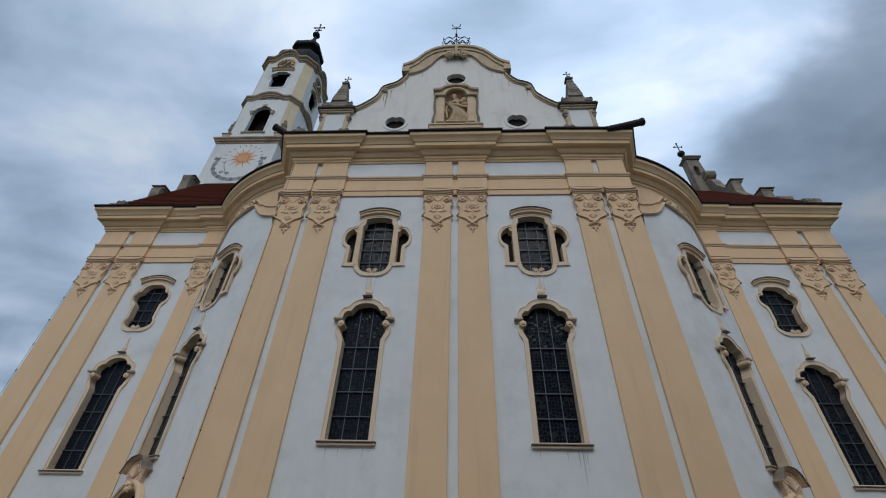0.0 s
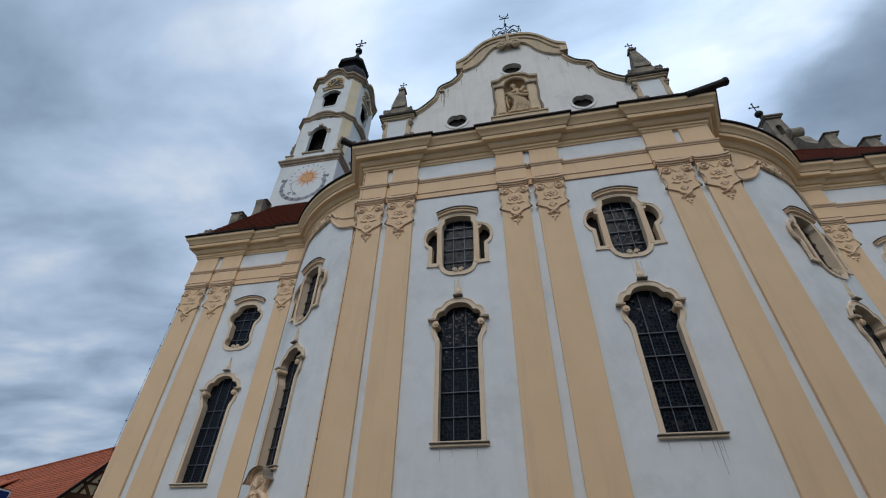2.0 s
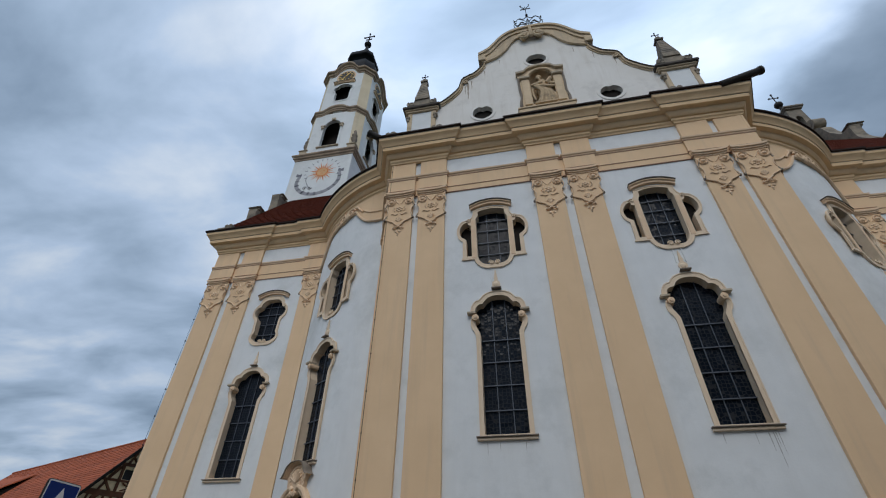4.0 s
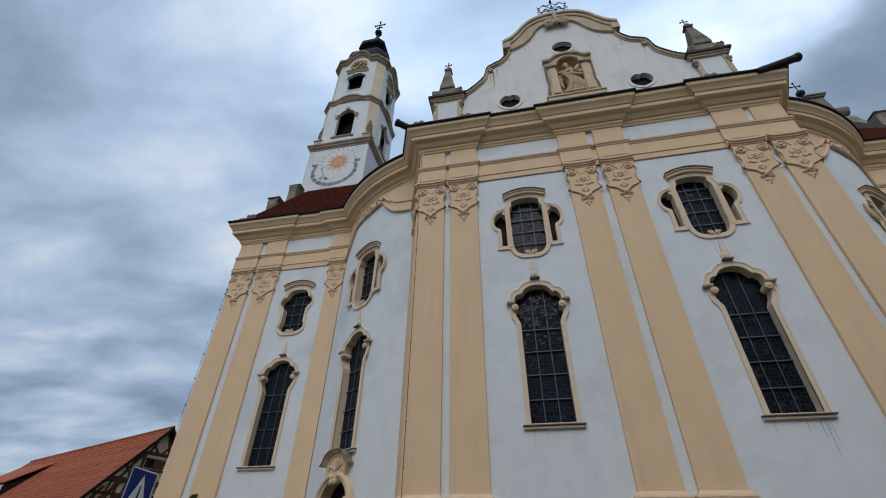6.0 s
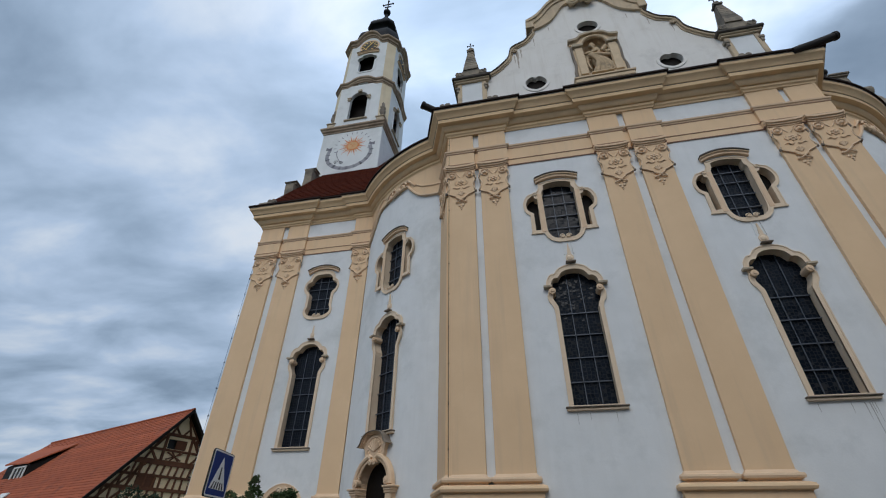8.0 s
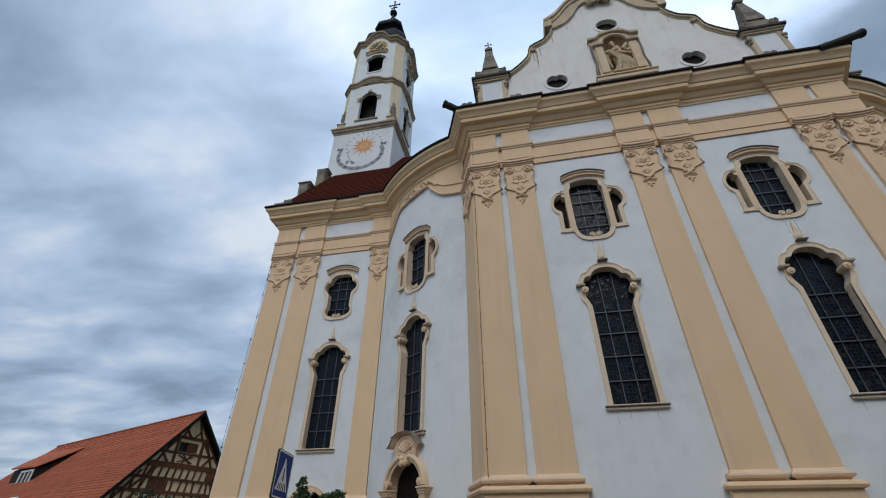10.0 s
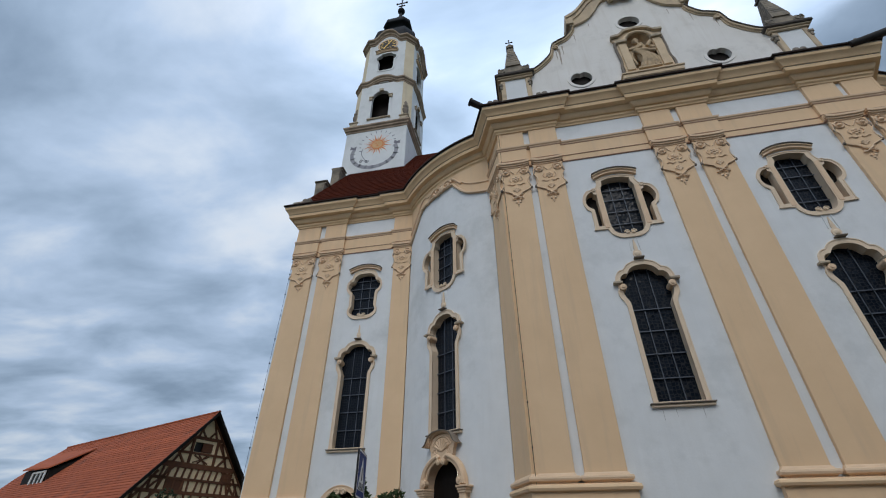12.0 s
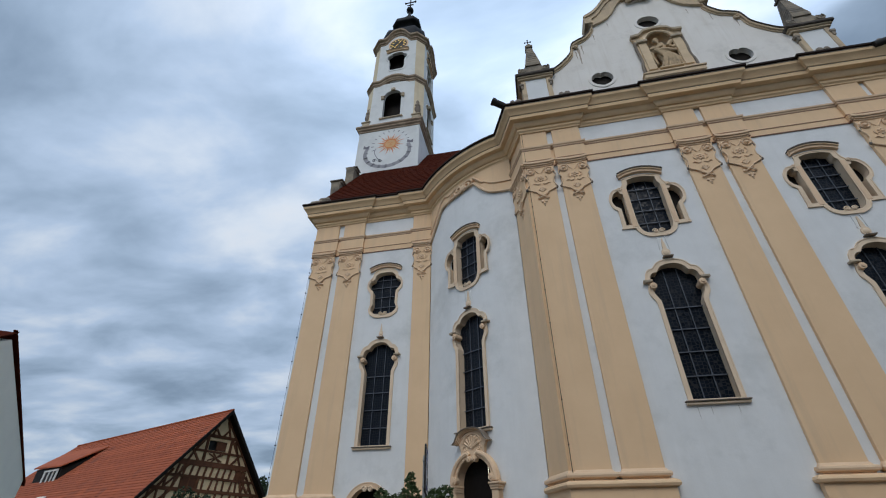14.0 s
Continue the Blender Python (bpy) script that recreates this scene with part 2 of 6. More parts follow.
# ---------------------------------------------------------------- mesh helpers
def thing(name, place, label, category, group="", kind=""):
    ob = new(name)
    ob.matrix_basis = Matrix.Translation(place)
    ob.empty_display_size = 0.3
    return tagged(ob, label, category, group, kind)


def mesh_of(bm, name, mat, smooth=None):
    me = bpy.data.meshes.new(name)
    bmesh.ops.recalc_face_normals(bm, faces=bm.faces)
    bm.to_mesh(me)
    bm.free()
    me.materials.append(mat)
    if smooth is not None:
        me.polygons.foreach_set("use_smooth", [True] * len(me.polygons))
        me.set_sharp_from_angle(angle=radians(smooth))
    return me


def part(name, bm, mat, parent, label="", m=None, smooth=None):
    """One mesh object under a thing or a part, in its parent's own space."""
    ob = new(name, mesh_of(bm, name, mat, smooth))
    if parent is not None:
        ob.parent = parent
    if m is not None:
        ob.matrix_basis = m
    return tagged(ob, label)


def moved(bm, m):
    bmesh.ops.transform(bm, matrix=m, verts=bm.verts)
    return bm


def mirrored(bm):
    """A copy of bm on the other side of x = 0."""
    other = bm.copy()
    bmesh.ops.scale(other, vec=(-1, 1, 1), verts=other.verts)
    for v in other.verts:
        v.co.y += back(v.co.x)
    bmesh.ops.reverse_faces(other, faces=other.faces)
    return other


def both_sides(name, bm, mat, parent, label="", smooth=None):
    twin = mirrored(bm)
    return part(name, bm, mat, parent, label, smooth=smooth), part(name, twin, mat, parent, label, smooth=smooth)


def box(bm, x0, x1, y0, y1, z0, z1, m=None, bevel=0.0):
    made = bmesh.ops.create_cube(bm, size=1.0)["verts"]
    bmesh.ops.scale(bm, vec=(x1 - x0, y1 - y0, z1 - z0), verts=made)
    bmesh.ops.translate(bm, vec=((x0 + x1) / 2, (y0 + y1) / 2, (z0 + z1) / 2), verts=made)
    if bevel:
        edges = list({e for v in made for e in v.link_edges})
        got = bmesh.ops.bevel(bm, geom=edges, offset=bevel, segments=1, affect="EDGES")
        made = got["verts"] if m is not None else made
    if m is not None:
        bmesh.ops.transform(bm, matrix=m, verts=[v for v in made if v.is_valid])
    return bm


def fresh():
    return bmesh.new()


def prism(outline, y0, y1, holes=(), bm=None, cuts=()):
    """An (x, z) outline with holes, from depth y0 (outside) to y1 (inside). cuts: x values at which it is split, for bending."""
    bm = bm or bmesh.new()
    edges = []
    for loop in (outline, *holes):
        vs = [bm.verts.new((x, y0, z)) for x, z in loop]
        edges += [bm.edges.new((vs[i], vs[(i + 1) % len(vs)])) for i in range(len(vs))]
    got = bmesh.ops.triangle_fill(bm, use_beauty=True, use_dissolve=False, edges=edges, normal=(0, -1, 0))
    faces = [f for f in got["geom"] if isinstance(f, bmesh.types.BMFace)]
    for c in cuts:
        geom = list({g for f in faces for g in (f, *f.edges, *f.verts)})
        res = bmesh.ops.bisect_plane(bm, geom=geom, plane_co=(c, 0, 0), plane_no=(1, 0, 0), dist=1e-5)
        faces = list({g for g in res["geom"] if isinstance(g, bmesh.types.BMFace)})
    up = bmesh.ops.extrude_face_region(bm, geom=faces)["geom"]
    bmesh.ops.translate(bm, vec=(0, y1 - y0, 0), verts=[v for v in up if isinstance(v, bmesh.types.BMVert)])
    return bm


def skin(outline, y0, y1, bm=None):
    """The band of an (x, z) outline between two depths, as the reveal of an opening."""
    bm = bm or bmesh.new()
    a = [bm.verts.new((x, y0, z)) for x, z in outline]
    b = [bm.verts.new((x, y1, z)) for x, z in outline]
    for i in range(len(a)):
        j = (i + 1) % len(a)
        bm.faces.new((a[i], a[j], b[j], b[i]))
    return bm


def sym(half):
    """A closed outline from its right half, given from the bottom upwards."""
    left = [(-x, z) for x, z in reversed(half) if x > 1e-6]
    return list(half) + left


def smooth_line(points, n=4):
    """Points on a soft curve through the given ones."""
    out = []
    p = [Vector(q) for q in points]
    for i in range(len(p) - 1):
        a, b, c, d = p[max(i - 1, 0)], p[i], p[i + 1], p[min(i + 2, len(p) - 1)]
        for k in range(n):
            t = k / n
            out.append(tuple(0.5 * ((2 * b) + (c - a) * t + (2 * a - 5 * b + 4 * c - d) * t * t + (3 * b - a - 3 * c + d) * t ** 3)))
    return out + [tuple(p[-1])]


def grown(outline, d):
    """The outline moved outwards by d."""
    n, out = len(outline), []
    area = sum(outline[i][0] * outline[(i + 1) % n][1] - outline[(i + 1) % n][0] * outline[i][1] for i in range(n))
    s = 1 if area > 0 else -1
    for i in range(n):
        a, b, c = Vector(outline[i - 1]), Vector(outline[i]), Vector(outline[(i + 1) % n])
        e, f = (b - a).normalized(), (c - b).normalized()
        nn = Vector((e.y + f.y, -e.x - f.x)) * s
        k = max(nn.length_squared / 2, 0.5)
        out.append(tuple(b + nn * (d / k)))
    return out


def sweep(path, profile, closed=False, bm=None):
    """A profile of (outward, z) points drawn along a path of (x, y) points, with mitred corners; outward is to the right."""
    bm = bm or bmesh.new()
    n, rings = len(path), []
    for i in range(n):
        b = Vector(path[i])
        a = Vector(path[i - 1]) if (closed or i) else None
        c = Vector(path[(i + 1) % n]) if (closed or i < n - 1) else None
        e = (b - a).normalized() if a is not None else (c - b).normalized()
        f = (c - b).normalized() if c is not None else e
        nn = Vector((e.y + f.y, -e.x - f.x))
        nn = nn / max(nn.length_squared / 2, 0.25)
        rings.append([bm.verts.new((b.x + nn.x * d, b.y + nn.y * d, z)) for d, z in profile])
    for i in range(n if closed else n - 1):
        r, s = rings[i], rings[(i + 1) % n]
        for k in range(len(profile) - 1):
            bm.faces.new((r[k], s[k], s[k + 1], r[k + 1]))
    if not closed:
        for r in (rings[0], rings[-1]):
            bm.faces.new(r)
    return bm


def tube(points, radius, sides=6, bm=None, taper=1.0):
    """A round bar through points."""
    bm = bm or bmesh.new()
    p = [Vector(q) for q in points]
    rings = []
    for i, q in enumerate(p):
        t = (p[min(i + 1, len(p) - 1)] - p[max(i - 1, 0)]).normalized()
        side = t.orthogonal().normalized() if i == 0 else (rings[-1][1] - t * rings[-1][1].dot(t)).normalized()
        up = t.cross(side)
        r = radius * (1 + (taper - 1) * i / max(len(p) - 1, 1))
        ring = [bm.verts.new(q + (side * math.cos(2 * math.pi * k / sides) + up * math.sin(2 * math.pi * k / sides)) * r) for k in range(sides)]
        rings.append((ring, side))
    for (r, _), (s, _) in zip(rings, rings[1:]):
        for k in range(sides):
            bm.faces.new((r[k], r[(k + 1) % sides], s[(k + 1) % sides], s[k]))
    bm.faces.new(rings[0][0][::-1])
    bm.faces.new(rings[-1][0])
    return bm


def lathe(profile, sides=16, bm=None, m=None, square=False):
    """A turned body from (radius, z); square: four-sided, its flats along x and y."""
    bm = bm or bmesh.new()
    k4 = math.sqrt(2) if square else 1
    sides = 4 if square else sides
    off = math.pi / 4 if square else 0
    rings = []
    for r, z in profile:
        rings.append([bm.verts.new((max(r, 1e-4) * k4 * math.cos(off + 2 * math.pi * k / sides), max(r, 1e-4) * k4 * math.sin(off + 2 * math.pi * k / sides), z)) for k in range(sides)])
    for r, s in zip(rings, rings[1:]):
        for k in range(sides):
            bm.faces.new((r[k], r[(k + 1) % sides], s[(k + 1) % sides], s[k]))
    bm.faces.new(rings[0][::-1])
    bm.faces.new(rings[-1])
    if m is not None:
        bmesh.ops.transform(bm, matrix=m, verts=[v for ring in rings for v in ring])
    return bm


def ball(bm, c, r, s=(1, 1, 1), u=12, v=8, m=None):
    made = bmesh.ops.create_uvsphere(bm, u_segments=u, v_segments=v, radius=r)["verts"]
    bmesh.ops.scale(bm, vec=s, verts=made)
    if m is not None:
        bmesh.ops.transform(bm, matrix=m, verts=made)
    bmesh.ops.translate(bm, vec=c, verts=made)
    return bm


def spiral(cx, cz, r0, turns, hand, y, n=22, start=0.0):
    """Points of a volute in the (x, z) plane, winding inwards."""
    out = []
    for i in range(n):
        f = i / (n - 1)
        a = start + hand * f * turns * 2 * math.pi
        r = r0 * (1 - 0.85 * f)
        out.append((cx + r * math.cos(a), y, cz + r * math.sin(a)))
    return out


# ---------------------------------------------------------------- plan of the church
FRONT = 0.15                    # wall face of the gabled centre
WING = 5.45                     # wall face of the wings
ARC_C, ARC_R = Vector((-6.9, 10.3)), 8.87   # the bowed bays between
ARC_A, ARC_B = radians(55.8), radians(14.1)
ARC_MID = radians(33.4)


def back(x):
    """How far the right half of the front stands back from the mirrored left half."""
    return 0.026 * max(0.0, x - 6.0)


def arc_point(phi, r=ARC_R):
    return (ARC_C.x - r * math.sin(phi), ARC_C.y - r * math.cos(phi))


def bent(bm):
    """Lays a flat (x, y, z) piece round the left bowed bay, x = 0 at its middle."""
    for v in bm.verts:
        phi = ARC_MID - v.co.x / ARC_R
        x, y = arc_point(phi, ARC_R - v.co.y)
        v.co.x, v.co.y = x, y
    return bm


ARC_PATH = [arc_point(ARC_A + (ARC_B - ARC_A) * i / 18) for i in range(19)]
WING_PATH = [(-22.05, 20.0), (-22.05, 5.32), (-18.7, 5.32), (-18.7, WING), (-15.45, WING), (-15.45, 5.32)]
FRONT_PATH = [(-9.06, 1.69), (-8.4, 0.02), (-5.5, 0.02), (-5.5, FRONT), (-1.5, FRONT), (-1.5, 0.02)]


def flip(path):
    return [(-x, y + back(-x)) for x, y in reversed(path)]


WHOLE_PATH = WING_PATH + ARC_PATH + FRONT_PATH[1:] + flip(FRONT_PATH[1:]) + flip(ARC_PATH) + flip(WING_PATH)

# ---------------------------------------------------------------- ground
bm = fresh()
bmesh.ops.create_grid(bm, x_segments=40, y_segments=40, size=1500)
GRASS = material("meadow_ground", (0.07, 0.09, 0.035), 0.95, alt=(0.1, 0.1, 0.05), scale=0.1, grain=6, bump=0.8)
tagged(part("ground", bm, GRASS, None), "green meadow ground reaching the horizon round the church", "ground", kind="structure")
ASPHALT = material("worn_asphalt", (0.06, 0.06, 0.06), 0.9, alt=(0.08, 0.078, 0.075), scale=0.8, grain=60, bump=0.5)
GRAVEL = material("pale_gravel", (0.125, 0.118, 0.105), 0.95, alt=(0.095, 0.09, 0.08), scale=0.9, grain=55, bump=0.9)
bm = fresh()
box(bm, -60, 60, -15.8 - 16, -12.4, -0.2, 0.02)
tagged(part("road", bm, ASPHALT, None), "worn grey asphalt street in front of the church", "road", kind="structure")
bm = fresh()
box(bm, -34, 34, -12.38, 5.0, -0.2, 0.1, bevel=0.02)
tagged(part("pavement", bm, GRAVEL, None), "pale gravelled forecourt before the church front", "pavement", kind="structure")

# ---------------------------------------------------------------- church: openings
LOW_IN = sym([(0, 5.25), (0.71, 5.25), (0.71, 8.7)] + smooth_line([(0.72, 8.85), (0.8, 9.02), (0.87, 9.2), (0.88, 9.36)], 3) + [(0.80, 9.5), (0.80, 9.6), (0.88, 9.62)]
             + smooth_line([(0.88, 9.75), (0.84, 9.93), (0.72, 10.05), (0.58, 10.06)], 3) + smooth_line([(0.54, 10.12), (0.42, 10.28), (0.22, 10.38), (0, 10.41)], 3))
LOW_OUT = sym([(0, 5.22), (0.92, 5.22), (0.92, 8.6)] + smooth_line([(0.93, 8.75), (1.0, 8.95), (1.09, 9.15), (1.11, 9.35)], 3) + [(1.06, 9.56), (1.06, 9.66), (1.11, 9.7)]
              + smooth_line([(1.11, 9.82), (1.06, 10.05), (0.93, 10.24), (0.76, 10.29)], 3) + smooth_line([(0.70, 10.36), (0.56, 10.52), (0.3, 10.63), (0, 10.66)], 3))
MID_IN = sym(smooth_line([(0, 11.98), (0.22, 11.93), (0.42, 11.97), (0.58, 12.12), (0.66, 12.35)], 3) + [(0.68, 12.5), (0.70, 14.45)] + smooth_line([(0.68, 14.52), (0.62, 14.6), (0.6, 14.7)], 3)
             + smooth_line([(0.6, 14.88), (0.3, 14.98), (0, 15.01)], 3))
EAR_IN = [(0.92, 12.42), (1.14, 12.42), (1.14, 13.32)] + smooth_line([(1.2, 13.38), (1.36, 13.52), (1.43, 13.76), (1.38, 14.05), (1.22, 14.27), (1.06, 14.32)], 3) + [(1.04, 14.18), (0.92, 14.12)]
EAR_IN_L = [(-x, z) for x, z in reversed(EAR_IN)]
MID_OUT = sym(smooth_line([(0, 11.7), (0.3, 11.7), (0.55, 11.8), (0.74, 11.98), (0.84, 12.2)], 3) + [(1.4, 12.22), (1.34, 12.36), (1.33, 13.22)]
              + smooth_line([(1.38, 13.27), (1.5, 13.42), (1.58, 13.74), (1.54, 14.08), (1.36, 14.38), (1.12, 14.47)], 3) + [(0.98, 14.5)] + smooth_line([(0.9, 14.6), (0.85, 14.75), (0.84, 14.96)], 3) + smooth_line([(0.8, 15.0), (0.4, 15.1), (0, 15.14)], 3))
SMALL_IN = sym(smooth_line([(0, 12.16), (0.22, 12.1), (0.46, 12.16), (0.64, 12.34), (0.66, 12.52)], 3) + [(0.58, 12.72), (0.6, 13.5)] + smooth_line([(0.64, 13.62), (0.8, 13.8), (0.86, 14.02), (0.8, 14.22), (0.64, 14.32)], 3)
               + smooth_line([(0.58, 14.38), (0.54, 14.58), (0.34, 14.78), (0, 14.82)], 3))
SMALL_OUT = sym(smooth_line([(0, 11.9), (0.3, 11.88), (0.6, 11.98), (0.82, 12.2), (0.88, 12.46)], 3) + [(0.8, 12.72), (0.82, 13.4)] + smooth_line([(0.86, 13.5), (1.02, 13.7), (1.08, 14.02), (1.0, 14.32), (0.86, 14.48)], 3)
                + smooth_line([(0.78, 14.54), (0.72, 14.78), (0.5, 15.0), (0, 15.08)], 3))

LOW_OUT = [(x - math.copysign(0.05, x) if x else 0, z - 0.04 if z > 9 else z) for x, z in LOW_OUT]
SMALL_IN = [(x * 1.13, z) for x, z in SMALL_IN]
MID_OUT = grown(MID_OUT, -0.03)


def arch_outline(half, z0, spring, rise, n=10):
    return sym([(0, z0), (half, z0), (half, spring)] + [(half * math.cos(a * math.pi / 2 / n), spring + rise * math.sin(a * math.pi / 2 / n)) for a in range(1, n + 1)])


DOOR_IN = arch_outline(0.9, 0.1, 3.3, 0.9)
NICHE_DOOR_IN = arch_outline(0.86, 0.1, 2.65, 0.87)
REVEAL = 0.36

church = thing("church", (0, 0, 0), "white and ochre plastered baroque pilgrimage church with curved gable", "church")

# walls, each with its openings cut through
BAY = 3.46
bm = prism([(-8.25, 0), (8.25, 0), (8.25, 19.6), (-8.25, 19.6)], FRONT, FRONT + 0.7,
           [grown([(x + c, z) for x, z in o], 0.03) for c in (-BAY, BAY) for o in (LOW_IN, MID_IN, EAR_IN, EAR_IN_L)])
part("front_wall", bm, WHITE, church, "white plaster wall with grey rain stains")
W0, W1, WIN = -22.0, -14.1, -17.03
bm = prism([(W0, 0), (W1, 0), (W1, 19.6), (W0, 19.6)], WING, WING + 0.7,
           [grown([(x + WIN, z) for x, z in o], 0.03) for o in (LOW_IN, SMALL_IN)] + [[(x + WIN, max(z, 0.3)) for x, z in grown(NICHE_DOOR_IN, 0.03)]])
both_sides("wing_wall", bm, WHITE, church, "white plaster wing wall")
sa, sb = -ARC_R * (ARC_A - ARC_MID), ARC_R * (ARC_MID - ARC_B)
bm = prism([(sa, 0), (sb, 0), (sb, 19.6), (sa, 19.6)], 0, 0.7,
           [grown(o, 0.03) for o in (LOW_IN, MID_IN, EAR_IN, EAR_IN_L)] + [[(x, max(z, 0.3)) for x, z in grown(DOOR_IN, 0.03)]],
           cuts=[sa + (sb - sa) * i / 16 for i in range(1, 16)])
both_sides("bowed_wall", bent(bm), WHITE, church, "white plaster wall bowed outwards")
bm = fresh()
box(bm, -22.04, -21.74, 5.5, 22.0, 0, 20)
both_sides("wing_end_wall", bm, WHITE, church, "white plaster end wall")
bm = fresh()
box(bm, -21.7, 21.7, 21.6, 22.0, 0, 20)
part("rear_wall", bm, WHITE, church)
bm = fresh()
box(bm, -1.15, 0.97, 0.0, 0.5, 0, 19.6, m=pose(-8.66, 0.88, 0, 0, 0, -68.5))
both_sides("return_wall", bm, OCHRE, church, "ochre splayed corner wall")
# shell behind the glass; the unlit room is put into its near-black colour
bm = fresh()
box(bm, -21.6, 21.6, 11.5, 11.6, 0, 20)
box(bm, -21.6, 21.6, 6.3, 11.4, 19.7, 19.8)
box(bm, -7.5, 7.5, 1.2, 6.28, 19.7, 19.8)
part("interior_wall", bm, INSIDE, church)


def glazing(bars_x, bars_z, outline, depth, parent, m=None):
    """Glass sheet and its iron bars."""
    g = prism(grown(outline, 0.02), depth, depth + 0.03)
    part("glass_pane", g, GLASS, parent)

    def spans(horizontal, at):
        hits = []
        for (x0, z0), (x1, z1) in zip(outline, outline[1:] + outline[:1]):
            a0, a1, b0, b1 = (z0, z1, x0, x1) if horizontal else (x0, x1, z0, z1)
            if (a0 - at) * (a1 - at) < 0:
                hits.append(b0 + (b1 - b0) * (at - a0) / (a1 - a0))
        hits.sort()
        return list(zip(hits[::2], hits[1::2]))

    for x in bars_x:
        for z0, z1 in spans(False, x):
            b = fresh()
            box(b, x - 0.014, x + 0.014, depth - 0.05, depth - 0.004, z0, z1)
            part("glazing_bar", b, BAR, parent)
    for z in bars_z:
        for x0, x1 in spans(True, z):
            b = fresh()
            box(b, x0, x1, depth - 0.075, depth - 0.03, z - 0.017, z + 0.017)
            part("glazing_bar", b, BAR, parent)


def volute(bm, x, z, r, y0, y1):
    m = Matrix.Translation((x, (y0 + y1) / 2, z)) @ Matrix.Rotation(radians(90), 4, "X")
    lathe([(r * 0.45, -(y1 - y0) / 2 - 0.03), (r * 0.5, -(y1 - y0) / 2), (r, -(y1 - y0) / 2 + 0.01), (r, (y1 - y0) / 2 - 0.01), (r * 0.5, (y1 - y0) / 2), (r * 0.45, (y1 - y0) / 2 + 0.03)], 14, bm, m)


def scrolls(parent, spots, y0=-0.07, y1=0.1):
    for x, z, r in spots:
        for s in (-1, 1):
            b = fresh()
            volute(b, s * x, z, r * 0.55, y0, y1)
            tube([(s * q[0], q[1], q[2]) for q in spiral(x, z, r, 1.4, 1, y0, 18)], r * 0.24, 6, b)
            part("scroll", b, STUCCO, parent, smooth=40)


def hood(parent, half, z, rise, thick, out, m=None):
    """A bowed hood: the cream moulding and the dark slab that covers it."""
    n = 12
    low = [(-half + 2 * half * i / n, z + rise * (1 - (2 * i / n - 1) ** 2)) for i in range(n + 1)]
    b = prism(low + [(x, q + thick * 0.55) for x, q in reversed(low)], -out * 0.6, 0.05)
    up = [(x * 1.03, q + thick * 0.5) for x, q in low]
    prism(up + [(x, q + thick * 0.28) for x, q in reversed(up)], -out * 0.85, 0.05, bm=b)
    top = [(x * 1.05, q + thick * 0.77) for x, q in low]
    c = prism(top + [(x, q + thick * 0.22) for x, q in reversed(top)], -out, 0.05)
    if m is not None:
        moved(b, m), moved(c, m)
    h = part("hood", b, CREAM, parent, "bowed cream hood")
    part("hood_slab", c, BLACKSTONE, h, "dark weathered slab")


def rim(outer, inners, name, mat, y0, y1, parent, m, label=""):
    """A moulded surround: the flat band, a thinner raised fillet on its outer edge and the deep reveal."""
    b = prism(outer, y0, 0.02, [list(i) for i in inners])
    for i in inners:
        skin(i, y0, y1, b)
    bmesh.ops.remove_doubles(b, verts=b.verts, dist=0.0005)
    ob = part(name, b, mat, parent, label, m)
    fil = prism(outer, y0 - 0.02, y0 + 0.002, [grown(outer, -0.04)])
    part("fillet", fil, mat, ob)
    return ob


def sill(parent, half, z):
    b = fresh()
    box(b, -half + 0.03, half - 0.03, -0.1, 0.3, z + 0.015, z + 0.1, bevel=0.015)
    s = part("sill", b, STUCCO, parent, "stone sill under a weathered slab")
    b = fresh()
    box(b, -half, half, -0.16, 0.3, z + 0.105, z + 0.145, bevel=0.012)
    part("sill_slab", b, DARKSTONE, s, "dark weathered slab")


def low_window(m):
    w = rim(LOW_OUT, [LOW_IN], "tall_window", STUCCO, -0.045, REVEAL, church, m, "tall trefoil-headed leaded window in cream moulded surround")
    sill(w, 0.98, 5.07)
    for s in (-1, 1):
        b = fresh()
        box(b, min(s * 0.84, s * 1.17), max(s * 0.84, s * 1.17), -0.2, 0.2, 9.61, 9.70, bevel=0.012)
        part("impost", b, SANDSTONE, w)
        b = fresh()
        volute(b, s * 0.86, 9.46, 0.125, -0.17, 0.3)
        part("scroll", b, CREAM, w)
    b = fresh()
    box(b, -0.19, 0.19, -0.2, 0.05, 10.665, 10.715, bevel=0.012)
    part("keystone", b, DARKSTONE, w, "dark weathered lid")
    glazing((-0.245, 0.245), [5.25 + 0.85 * i for i in range(1, 6)], LOW_IN, REVEAL - 0.02, w)
    return w


